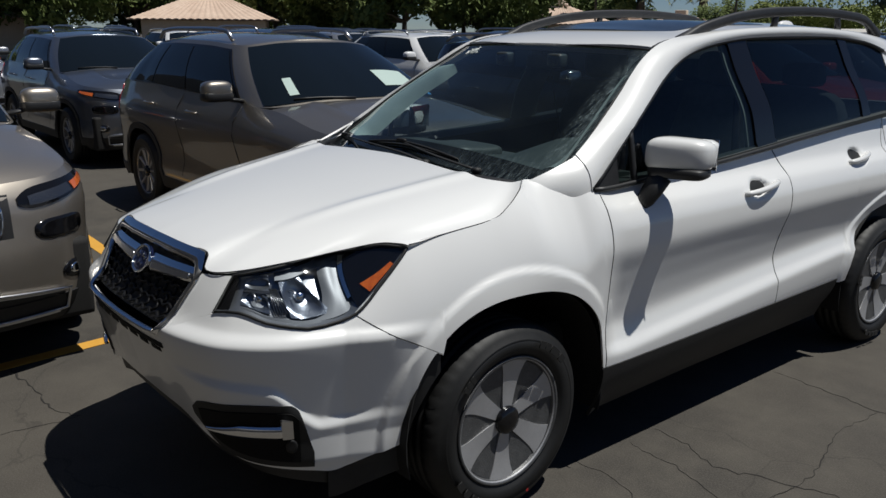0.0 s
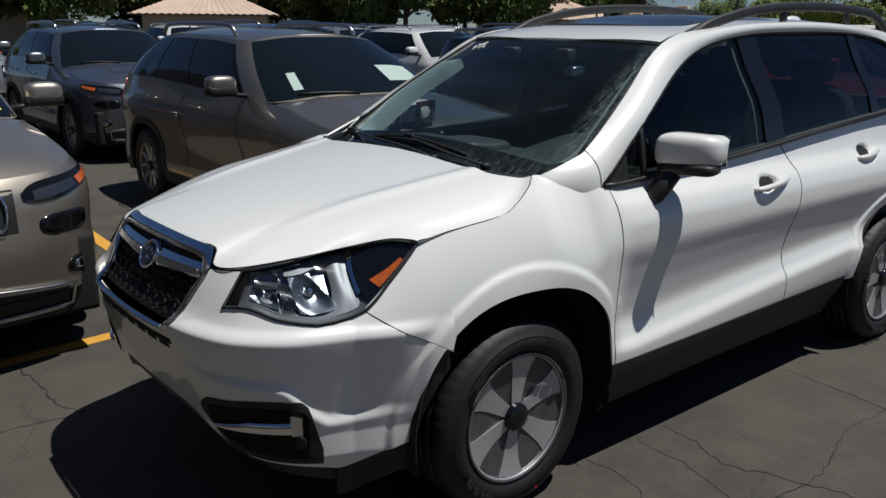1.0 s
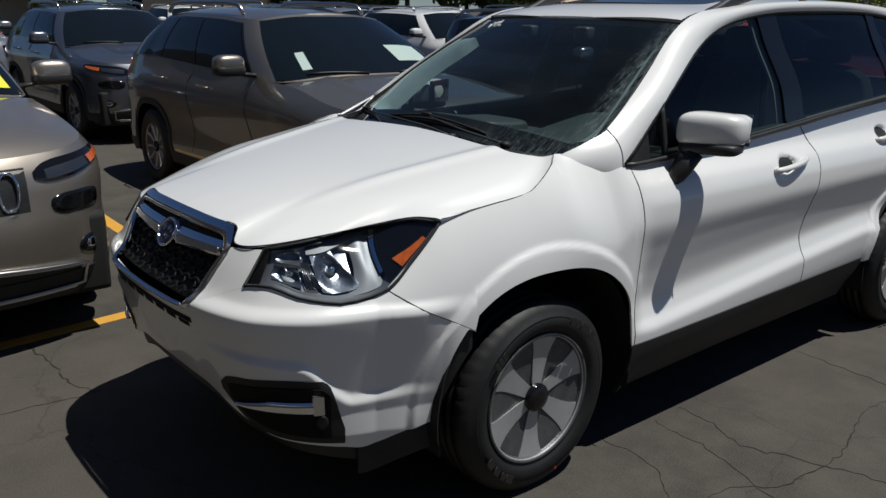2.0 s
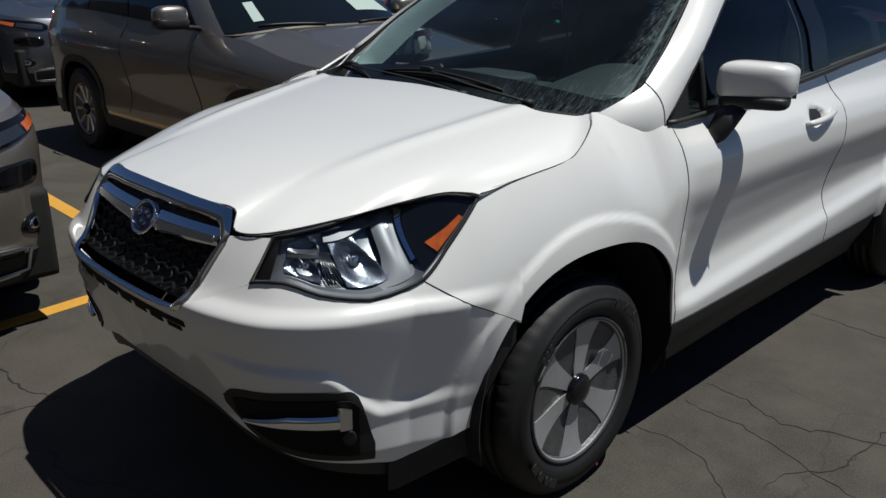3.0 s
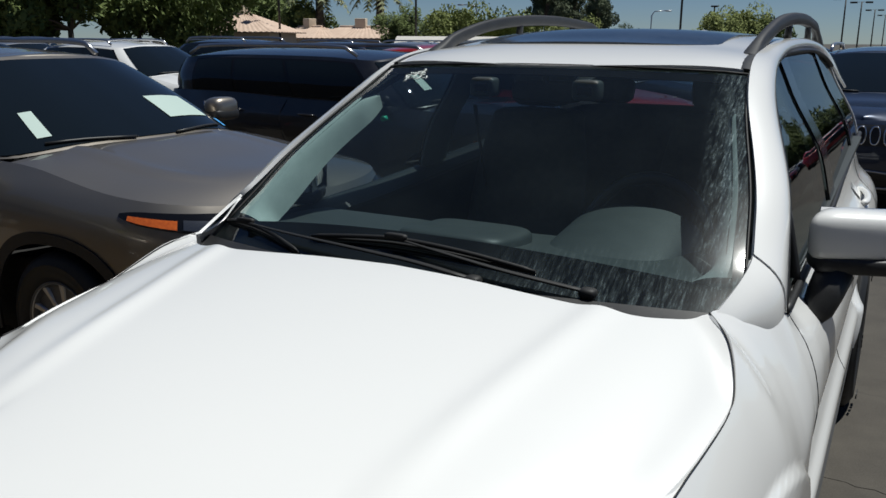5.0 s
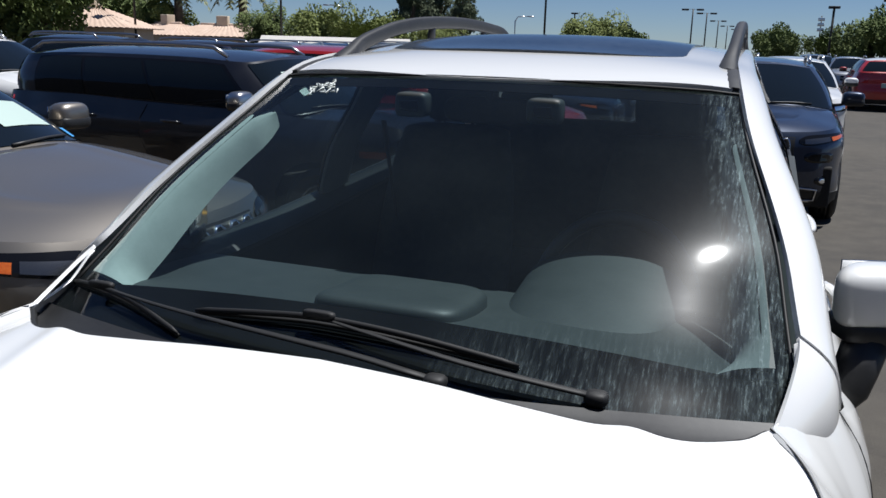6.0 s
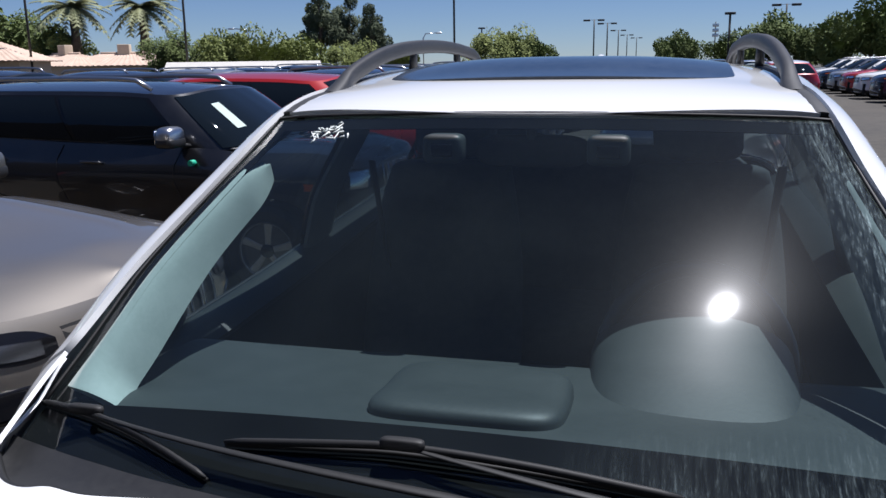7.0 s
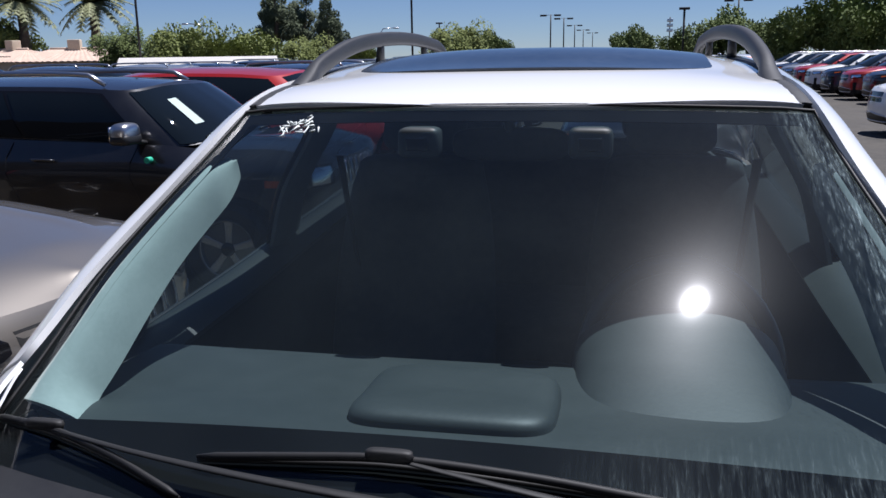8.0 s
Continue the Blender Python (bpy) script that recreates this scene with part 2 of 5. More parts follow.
def plate(outline, fn, thick, flip=False):
    """A flat-ish piece: an outline of 2D points, filled as a fan round its middle, lifted by fn(p) and thickened along fn's normal."""
    c = np.mean(outline, axis=0)
    rings = [1.0, .66, .33]
    V, F = [], []
    n = len(outline)
    for d in (0, thick):
        base = len(V)
        for k in rings:
            V += [fn(*(c + (np.array(p) - c) * k), d) for p in outline]
        V.append(fn(*c, d))
        fs = []
        for r in range(2):
            for i in range(n):
                j = (i + 1) % n
                fs.append((base + r * n + i, base + r * n + j, base + (r + 1) * n + j, base + (r + 1) * n + i))
        fs += [(base + 2 * n + i, base + 2 * n + (i + 1) % n, base + 3 * n) for i in range(n)]
        F += fs if d else [tuple(reversed(f)) for f in fs]
    off = 3 * n + 1
    for i in range(n):
        j = (i + 1) % n
        F.append((i, j, off + j, off + i))
    vf = V, F
    return flipped(vf) if flip else vf


def arch_z(y, yc, r=.435, zc=.36, top=.41):
    k = abs((y - yc) / r)
    return None if k >= 1 else zc + top * (1 - k ** 2.4) ** (1 / 2.4)


# ---------------------------------------------------------------- wheels
def wheel_parts(style, tyre_r=.352, rim_r=.229, width=.215):
    """Meshes of one wheel, its outer side towards +x, hub at the origin."""
    h = width / 2
    pro = [(rim_r - .012, -h + .01), (rim_r + .01, -h), (rim_r + .05, -h - .012), (tyre_r - .03, -h + .002), (tyre_r - .008, -h + .018), (tyre_r, -h + .045),
           (tyre_r, -.045), (tyre_r - .008, -.043), (tyre_r - .008, -.033), (tyre_r, -.031), (tyre_r + .001, -.006), (tyre_r - .008, -.004), (tyre_r - .008, .004),
           (tyre_r + .001, .006), (tyre_r, .031), (tyre_r - .008, .033), (tyre_r - .008, .043), (tyre_r, .045), (tyre_r, h - .045), (tyre_r - .008, h - .018),
           (tyre_r - .03, h - .002), (tyre_r - .05, h + .008), (tyre_r - .053, h + .011), (tyre_r - .056, h + .008), (rim_r + .05, h + .011), (rim_r + .02, h + .006), (rim_r + .012, h + .002), (rim_r + .004, h - .004), (rim_r - .012, h - .012)]
    tyre = lathe(pro, 192)
    k = len(pro)
    cut = {5, 18}
    for i in range(192):
        if i % 4 == 0:
            for j in cut:
                x, y, z = tyre[0][i * k + j]
                tyre[0][i * k + j] = (x, y * .986, z * .986)
    barrel = lathe([(rim_r - .004, h - .004), (rim_r - .004, h - .002), (rim_r - .012, h - .001), (rim_r - .02, h - .010), (rim_r - .03, h - .03), (rim_r - .035, -h + .02), (rim_r - .01, -h + .01)], 56)
    face = h - .012
    disc = lathe([(rim_r - .026, face - .022), (.15, face - .020), (.09, face - .020), (.05, face - .02), (0.001, face - .02)], 56)
    if style == "six":
        disc = lathe([(rim_r - .026, face - .006), (.15, face - .014), (.09, face - .018), (.05, face - .02), (0.001, face - .02)], 56)
    spokes = []
    n = {"six": 6, "five": 5, "seven": 7, "twin": 10}[style]
    for i in range(n):
        a = 2 * math.pi * i / n
        w0, w1 = {"six": (.021, .066), "five": (.026, .034), "seven": (.014, .022), "twin": (.011, .015)}[style]
        def f(p, q, a=a, w0=w0, w1=w1):
            r = .045 + p * (rim_r - .017 - .045)
            w = w0 + (w1 - w0) * (p ** 1.1 if style != "six" else .55 * p + .45 * p ** 6)
            x = face - .012 + .012 * p - .006 * math.sin(math.pi * p) - (0 if style == "six" else .018 * max(0, 1 - abs(q - .5) * 2 < .25))
            t = (q - .5) * 2 * w
            return (x, r * math.cos(a) - t * math.sin(a), r * math.sin(a) + t * math.cos(a))
        spokes.append(sheet(f, 8, 8, .022, flip=False))
    ring = lathe([(rim_r - .022, face - .004), (rim_r - .018, face + .006), (rim_r - .008, face + .010), (rim_r - .006, face + .004)], 56)
    cap = lathe([(.050, face - .025), (.050, face + .000), (.044, face + .007), (.022, face + .011), (.001, face + .012)], 28)
    nuts = []
    for i in range(5):
        a = 2 * math.pi * i / 5 + .3
        nuts.append(moved(lathe([(.011, 0), (.010, .014), (.001, .016)], 8), Matrix.Translation((face - .012, .036 * math.cos(a), .036 * math.sin(a)))))
    return dict(tyre=tyre, barrel=barrel, disc=disc, spokes=spokes, ring=ring, cap=cap, nuts=nuts)


WRAP = varied("grey film over the wheel openings", (.055, .056, .058), (.105, .106, .108), 22, .38, .2, bumpy=.4, dist=.004)
WHEELS = {}
TYREMARK = material("raised tyre marking", (.014, .014, .014), .5)


def add_wheel(car, x, y, style, r, right, spoke_mat, disc_mat, turn=0.0, nuts=False):
    key = (style, r, spoke_mat.name, disc_mat.name)
    if key not in WHEELS:
        w = wheel_parts(style, r, .238 if style == "six" else .225)
        WHEELS[key] = (mesh("tyre", *w["tyre"], RUBBER), mesh("rim", *join(w["barrel"], w["disc"]), disc_mat), mesh("spoke", *w["spokes"][0], spoke_mat), mesh("rim_ring", *w["ring"], spoke_mat),
                       mesh("hub_cap", *w["cap"], GLOSSBLACK), [mesh("nut", *q, CHROME) for q in w["nuts"]], len(w["spokes"]))
    t, b, s, g, c, nu, n = WHEELS[key]
    m = pose(x, y, r - .004, 0, 0, 180 if right else 0) @ Matrix.Rotation(turn, 4, "X")
    ty = part("wheel", b, None, car, at=m)
    rubber = part("tyre", t, None, ty)
    if nuts:
        for i, (a, w) in enumerate(((.30, .05), (.42, .03), (.50, .05), (.62, .04), (.72, .05), (3.3, .06), (3.46, .05), (3.60, .04), (3.72, .06), (1.9, .03), (1.97, .03), (2.04, .03))):
            bar = sheet(lambda p, q: ((.238 / 2 + .0095), (.272 + .026 * q) * math.cos(a + w * (2 * p - 1)), (.272 + .026 * q) * math.sin(a + w * (2 * p - 1))), 3, 2, .004, flip=False)
            part("raised_mark", bar, TYREMARK, rubber)
        part("paint_dot", sheet(lambda p, q: (.238 / 2 + .0100, .285 * math.cos(4.55) + .006 * q * math.cos(6.283 * p), .285 * math.sin(4.55) + .006 * q * math.sin(6.283 * p)), 10, 2, 0), REDLENS, rubber)
    part("rim_ring", g, None, ty)
    for i in range(n):
        part("spoke", s, None, ty, at=Matrix.Rotation(2 * math.pi * i / n, 4, "X"))
    part("hub_cap", c, None, ty)
    for q in nu if nuts else ():
        part("nut", q, None, ty)
    return ty


# ---------------------------------------------------------------- the white wagon
def spline(pts, n=0):
    """Catmull-Rom through points of any dimension; returns f(s) with s in 0..1 by chord length."""
    P = np.array(pts, float)
    L = np.concatenate([[0], np.cumsum(np.linalg.norm(np.diff(P, axis=0), axis=1))])
    L = L / L[-1]
    T = np.zeros_like(P)
    for i in range(len(P)):
        a, b = max(i - 1, 0), min(i + 1, len(P) - 1)
        T[i] = (P[b] - P[a]) / (L[b] - L[a])
    def f(s):
        s = min(max(s, 0.0), 1.0)
        i = int(min(max(np.searchsorted(L, s, side="right") - 1, 0), len(P) - 2))
        h = L[i + 1] - L[i]
        t = (s - L[i]) / h
        a, b = 2 * t ** 3 - 3 * t ** 2 + 1, -2 * t ** 3 + 3 * t ** 2
        return a * P[i] + (t ** 3 - 2 * t ** 2 + t) * h * T[i] + b * P[i + 1] + (t ** 3 - t ** 2) * h * T[i + 1]
    return f


def profile(pairs):
    """A smooth function through (x, y) pairs, held level past the ends."""
    X, Y = np.array([p[0] for p in pairs], float), np.array([p[1] for p in pairs], float)
    M = np.zeros_like(Y)
    D = np.diff(Y) / np.diff(X)
    for i in range(1, len(Y) - 1):
        M[i] = 0 if D[i - 1] * D[i] <= 0 else 2 * D[i - 1] * D[i] / (D[i - 1] + D[i])
    M[0], M[-1] = D[0], D[-1]
    def f(x):
        if x <= X[0]:
            return float(Y[0])
        if x >= X[-1]:
            return float(Y[-1])
        i = int(np.searchsorted(X, x, side="right") - 1)
        h = X[i + 1] - X[i]
        t = (x - X[i]) / h
        return float((2 * t ** 3 - 3 * t ** 2 + 1) * Y[i] + (t ** 3 - 2 * t ** 2 + t) * h * M[i] + (3 * t ** 2 - 2 * t ** 3) * Y[i + 1] + (t ** 3 - t ** 2) * h * M[i + 1])
    return f


def smooth(a, b, x):
    t = min(max((x - a) / (b - a), 0.0), 1.0)
    return t * t * (3 - 2 * t)


# the white wagon's surfaces: front axle at y = 0, nose towards -y, its left side at +x
OUT = spline([(0, -.975), (.25, -.968), (.45, -.942), (.62, -.88), (.755, -.75), (.835, -.56), (.883, -.33), (.896, 0), (.895, .45), (.892, 1.3),
              (.895, 2.3), (.895, 2.75), (.872, 3.15), (.80, 3.42), (.62, 3.57), (.3, 3.63), (0, 3.64)])
NOSE_IN = profile([(.18, .17), (.24, .10), (.32, .05), (.45, .026), (.58, .010), (.68, 0), (.715, .004), (.77, .036), (.86, .085), (.95, .145), (1.02, .25)])
DOOR_IN = profile([(.18, .07), (.30, .03), (.40, .012), (.455, .010), (.51, .036), (.58, .052), (.66, .044), (.76, .026), (.87, .006), (.93, .010), (1.0, .036), (1.065, .098), (1.15, .128), (1.25, .16)])
SHUT_Z = profile([(-.6, .90), (-.352, .976), (-.18, 1.0), (-.02, 1.02), (.04, 1.045), (.13, 1.09), (.193, 1.112), (.26, 1.106), (.333, 1.120), (.416, 1.179), (.6, 1.2)])
SHUT_X = profile([(-.6, .70), (-.352, .781), (-.18, .798), (-.02, .80), (.04, .787), (.13, .75), (.193, .70), (.26, .724), (.333, .733), (.416, .728), (.6, .72)])
HOOD_C = profile([(-.9, .90), (-.82, .95), (-.7, .985), (-.5, 1.03), (-.2, 1.083), (.1, 1.13), (.3, 1.15)])
LEDGE = profile([(.06, .600), (.10, .592), (.127, .580), (.145, .500), (.155, .472), (.19, .482)])
BELT = profile([(.40, 1.062), (.47, 1.07), (1.25, 1.108), (1.7, 1.14), (2.43, 1.185), (3.2, 1.23)])


def side_in(y, z):
    door = DOOR_IN(z - .07 * max(0, min(y, 2.2) - .6) * smooth(.95, .55, z))
    zt = SHUT_Z(y)
    out = 0.89
    top = out - SHUT_X(y)
    s = zt - z
    wing = top * max(0.0, 1 - s / 0.34) ** (2.3 - .7 * smooth(.1, .36, y)) + 0.012 * smooth(.62, .3, z) + 0.006
    k = smooth(.40, .56, y)
    return wing * (1 - k) + door * k


def skirt(u, z, lift=0.0):
    """The lower body's skin at u (0 nose, 1 tail, along the plan outline) and height z."""
    p = OUT(u)
    q = OUT(min(u + .002, 1)) - OUT(max(u - .002, 0))
    n = np.array([q[1], -q[0]]) / np.hypot(*q)
    f = n[1] ** 2 if n[1] < 0 else 0
    d = f * NOSE_IN(z) + (1 - f) * side_in(p[1], z + max(0, .735 - z) * smooth(.222, .20, u)) - lift
    # the fog lamp's housing stands proud below a ledge that steps down towards the wheel
    ledge = LEDGE(u)
    d -= .018 * smooth(ledge + .018, ledge - .018, z) * smooth(.045, .10, u) * smooth(.205, .160, u) * smooth(.30, .36, z)
    # the bumper tucks in below its ledge
    d += .18 * (.61 - max(z, .43)) * smooth(.755, .71, z) * smooth(.222, .19, u)
    return np.array([max(p[0] - n[0] * d, 0), p[1] - n[1] * d, z])


def hood_z(x, y):
    e = abs(x) / .8
    ridge = .008 * math.exp(-((abs(x) - .50 - .14 * y) / .035) ** 2) * smooth(-.78, -.3, y)
    return HOOD_C(y) - .03 * smooth(-.3, -.7, y) * e ** 2 - .02 * e ** 2 - .085 * min(e, 1.05) ** 7 + ridge


# ---------------------------------------------------------------- ground
def asphalt():
    m = material("worn sun-bleached asphalt", (.08, .075, .068), .9)
    v = coords(m)
    big = noisy(m, v, .35, 6, .6)
    mid = noisy(m, v, 3.2, 6, .65)
    fine = noisy(m, v, 140, 3, .7)
    c = mix(m, ramp(m, big, [(.38, (0, 0, 0)), (.62, (1, 1, 1))]), (.034, .030, .025), (.058, .050, .040))
    c = mix(m, ramp(m, mid, [(.40, (0, 0, 0)), (.68, (1, 1, 1))]), c, (.068, .060, .048))
    c = mix(m, ramp(m, fine, [(.45, (0, 0, 0)), (.72, (.55, .55, .55))]), c, (.105, .096, .084))
    # dark oil stains
    st = ramp(m, noisy(m, coords(m, (1, 1, 1)), 1.1, 3), [(.62, (0, 0, 0)), (.72, (.5, .5, .5))])
    c = mix(m, st, c, (.028, .026, .023))
    # hairline cracks
    w = node(m, "ShaderNodeTexVoronoi", Scale=.55)
    w.feature = "DISTANCE_TO_EDGE"
    wob = node(m, "ShaderNodeTexNoise", Scale=2.5, Detail=6.0)
    link(m, v, wob.inputs["Vector"])
    add = node(m, "ShaderNodeVectorMath")
    add.operation = "MULTIPLY_ADD"
    add.inputs[1].default_value = (.5, .5, 0)
    link(m, wob.outputs["Color"], add.inputs[0])
    link(m, v, add.inputs[2])
    link(m, add.outputs[0], w.inputs["Vector"])
    line = ramp(m, w.outputs["Distance"], [(.0, (.4, .4, .4)), (.003, (0, 0, 0))])
    c = mix(m, line, c, (.016, .014, .012))
    link(m, c, bsdf(m).inputs["Base Color"])
    h = mix(m, line, fine, (0, 0, 0))
    bump(m, h, .45, .004)
    return m


ground = part("ground", ([(-900, -900, 0), (900, -900, 0), (900, 900, 0), (-900, 900, 0)], [(0, 1, 2, 3)]), asphalt())
tagged(ground, "worn brownish asphalt car park with cracks", "ground", kind="structure")
YELLOW = varied("worn yellow line paint", (.55, .27, .03), (.62, .33, .05), 6, .8, bumpy=.3)


def painted_line(x0, y0, x1, y1, w=.10):
    d = Vector((x1 - x0, y1 - y0, 0))
    n = Vector((-d.y, d.x, 0)).normalized() * w / 2
    k = max(2, int(d.length / .25))
    def f(a, b):
        p = Vector((x0, y0, .004)) + d * a + n * (2 * b - 1) * (1 + .06 * math.sin(31 * a * k))
        return (p.x, p.y, .004)
    ob = part("parking_line", sheet(f, k, 1, .003, flip=False), YELLOW)
    return tagged(ob, "worn yellow painted parking bay line on asphalt", "parking line", "parking lines", "structure")


CRACK = varied("dark dirt in a crack", (.010, .009, .008), (.022, .019, .016), 9, .95)


def crack(pts, w, seed):
    """A jagged crack in the asphalt, a thin sunk-in strip of dirt with an uneven edge."""
    q = random.Random(seed)
    P = []
    for (x0, y0), (x1, y1) in zip(pts, pts[1:]):
        k = max(2, int(math.hypot(x1 - x0, y1 - y0) / .03))
        P += [(x0 + (x1 - x0) * i / k + q.gauss(0, .006), y0 + (y1 - y0) * i / k + q.gauss(0, .006)) for i in range(k)]
    P.append(pts[-1])
    V, F = [], []
    for i, (x, y) in enumerate(P):
        a, b = P[max(i - 1, 0)], P[min(i + 1, len(P) - 1)]
        d = math.hypot(b[0] - a[0], b[1] - a[1])
        nx, ny = -(b[1] - a[1]) / d, (b[0] - a[0]) / d
        h = .5 * w * q.uniform(.2, 1.0) * (.3 + .7 * math.sin(math.pi * (i + .5) / len(P)))
        V += [(x - nx * h, y - ny * h, .0012), (x, y, .0022), (x + nx * h, y + ny * h, .0012)]
        if i:
            k = 3 * i
            F += [(k - 3, k, k + 1, k - 2), (k - 2, k + 1, k + 2, k - 1)]
    ob = part("asphalt_crack", (V, [tuple(reversed(f)) for f in F]), CRACK, flat=True)
    return tagged(ob, "dark jagged crack in worn asphalt", "crack", "cracks in the asphalt", "structure")


for i, (pts, w) in enumerate((
        ([(.79, .94), (.97, .92), (1.13, .85), (1.22, .88), (1.32, .93), (1.6, 1.02), (1.95, 1.0)], .007), ([(.8, .75), (1.04, .73), (1.19, .69), (1.34, .63), (1.62, .56)], .006),
        ([(1.26, .43), (1.29, .56), (1.34, .63), (1.4, .72), (1.42, .95)], .005), ([(-1.9, -1.06), (-1.47, -1.03), (-1.21, -1.01), (-.97, -1.0), (-.85, -.93)], .014),
        ([(-.87, -1.5), (-.87, -1.2), (-.85, -1.08), (-.85, -.93)], .010), ([(.77, .47), (.91, .48), (1.04, .45), (1.13, .38), (1.3, .2)], .006),
        ([(.78, 1.92), (.93, 1.9), (1.12, 1.89), (1.32, 1.85), (1.8, 1.9), (2.4, 1.8)], .008), ([(1.32, 1.85), (1.3, 1.5), (1.42, 1.1), (1.4, .72)], .006))):
    crack(pts, w, i)


# ---------------------------------------------------------------- the other parked cars
def suv(label, paint, hw=.93, fo=.91, wb=2.70, ro=1.01, z_nose=.93, z_cowl=1.13, belt=1.09, belt_rear=1.16, roof=1.61, cowl_y=.36, top_y=1.20, roof_half=.60, tail_top=.62,
        boxy=0.0, clad=.10, style="five", lamps="slit", rails=True, spokes=None, r=.352, mirror=None, stickers=(), fine=1, roof_paint=None):
    """A parked car built round its front axle, nose towards -y. Returns the thing."""
    car = thing("car", label, "car", "parked cars")
    L = wb + ro
    c = boxy
    out = spline([(0, -fo), (.28 * hw + .05 * c, -fo + .008), (.52 * hw + .06 * c, -fo + .045 - .02 * c), (.74 * hw + .06 * c, -fo + .12 - .05 * c), (.89 * hw + .04 * c, -fo + .27 - .1 * c), (.965 * hw, -fo + .46),
                  (hw, -.05), (hw, .5), (hw - .005, 1.3), (hw, wb - .3), (hw, wb + .1), (.97 * hw, L - .5), (.90 * hw, L - .22 + .06 * c), (.7 * hw, L - .07 + .02 * c), (.35 * hw, L - .01), (0, L)])
    nose_in = profile([(.18, .12), (.30, .04), (.45, .0), (.58, .0), (.70, .02), (z_nose - .08, .045), (z_nose, .10)])
    side_prof = profile([(.18, .06), (.32, .012), (.45, .0), (.56, .016), (.70, .010), (.86, .0), (.97, .016), (1.06, .055), (1.2, .10)])
    tail_in = profile([(.2, .12), (.35, .03), (.5, 0), (.65, .0), (.75, .05), (1.0, .07), (1.2, .11)])
    top = profile([(-fo, z_nose), (-fo + .15, z_nose + .02), (-.3, z_nose + .06), (cowl_y - .1, z_cowl - .06), (cowl_y + .25, belt), (1.6, (belt + belt_rear) / 2), (wb, belt_rear), (L, belt_rear)])

    def skin(u, z, lift=0.0):
        p = out(u)
        q = out(min(u + .002, 1)) - out(max(u - .002, 0))
        n = np.array([q[1], -q[0]]) / np.hypot(*q)
        f, b = (n[1] ** 2, 0) if n[1] < 0 else (0, n[1] ** 2)
        s = max(0.0, 1 - (top(p[1]) - z) / .22)
        wing = .07 * s ** 2.2 * smooth(cowl_y + .5, cowl_y - .1, p[1])
        d = f * nose_in(z) + b * tail_in(z) + (1 - f - b) * (side_prof(z) + wing) - lift
        return np.array([max(p[0] - n[0] * d, 0), p[1] - n[1] * d, z])

    def low(y, grow=0.0):
        z = .27 if -fo + .35 < y < L - .4 else .24
        for yc in (0, wb):
            a = arch_z(y, yc, .42 + grow, .36, .385 + grow)
            if a:
                z = max(z, a)
        return z

    nu = 110 * fine
    us = [i / nu for i in range(nu + 1)]

    def body(a, b):
        y = out(a)[1]
        lo = max(low(y, clad * .55), .27 + clad)
        return skin(a, lo + (top(y) - lo) * b)

    def cladding(a, b):
        y = out(a)[1]
        lo, hi = low(y), max(low(y, clad * .55), .27 + clad)
        return skin(a, lo + (hi - lo) * b, .008)
    part("body", full(body, nu, 10, 0, "a"), paint, car)
    part("cladding", full(cladding, nu, 2, .012, "a"), CLADDING, car)
    # hood
    uc = next(u for u in us if out(u)[1] > cowl_y)
    def hood(a, b):
        u = a * uc
        e = skin(u, top(out(u)[1]))
        yc = -fo + .10 + (cowl_y - .12 + fo - .10) * a
        zc = top(yc) + .055 * smooth(-fo, -fo + .4, yc) + .01
        k = b
        ridge = .012 * math.exp(-((k - .62) / .05) ** 2) * smooth(.25, .6, a)
        return np.array([e[0] * k, yc + (e[1] - yc) * k ** 2.2, zc + (e[2] - zc) * k ** 3 + ridge])
    part("hood", full(hood, 26, 16, .0, "b", True), paint, car)
    # cabin shell: belt ring and roof ring, from the screen's middle round the side to the tail
    yt, yr = top_y, L - tail_top
    hb = skin(uc, top(cowl_y))[0]
    beltline = spline([(0, cowl_y - .10, z_cowl), (.5 * hb, cowl_y - .06, z_cowl - .005), (hb - .03, cowl_y + .12, top(cowl_y + .12)), (hw - .085, 1.0, top(1.0)), (hw - .085, 2.0, top(2.0)), (hw - .11, wb + .1, top(wb)),
                       (hw - .17, L - .28, belt_rear), (.5 * hw, L - .12, belt_rear), (0, L - .09, belt_rear)])
    roofline = spline([(0, yt - .1, roof - .055), (.5 * roof_half, yt - .08, roof - .06), (roof_half - .02, yt + .03, roof - .095), (roof_half + .015, yt + .5, roof - .07), (roof_half + .01, (yt + yr) / 2 + .2, roof - .06), (roof_half - .01, yr - .4, roof - .07),
                       (roof_half - .06, yr - .06, roof - .10), (.5 * roof_half, yr + .02, roof - .08), (0, yr + .04, roof - .07)])
    def cabin(q, v, lift=0.0):
        a, b = beltline(q), roofline(q)
        p = a + (b - a) * v
        side = np.array([p[0], .0 if .3 < q < .75 else (p[1] - 1.6) * .35, 0])
        n = side / max(np.linalg.norm(side), 1e-6)
        o = p + n * (.035 * math.sin(math.pi * min(v, 1)) + lift)
        o[2] += .3 * lift
        return o
    part("cabin_shell", full(lambda a, b: cabin(a, b), 60, 6, 0, "a"), paint, car)
    part("roof", full(lambda a, b: (lambda e, s: np.array([e[0] * b, e[1], e[2] + s * min(1, e[0] / roof_half) ** 2 * (1 - b ** 2.2)]))(roofline(a), .06), 50, 10, 0, "b", True), roof_paint or paint, car)
    # glazing
    part("windshield", full(lambda a, b: cabin(a * .185, .03 + .93 * b, .006), 14, 8, 0, "a"), TINT, car, "tinted windscreen")
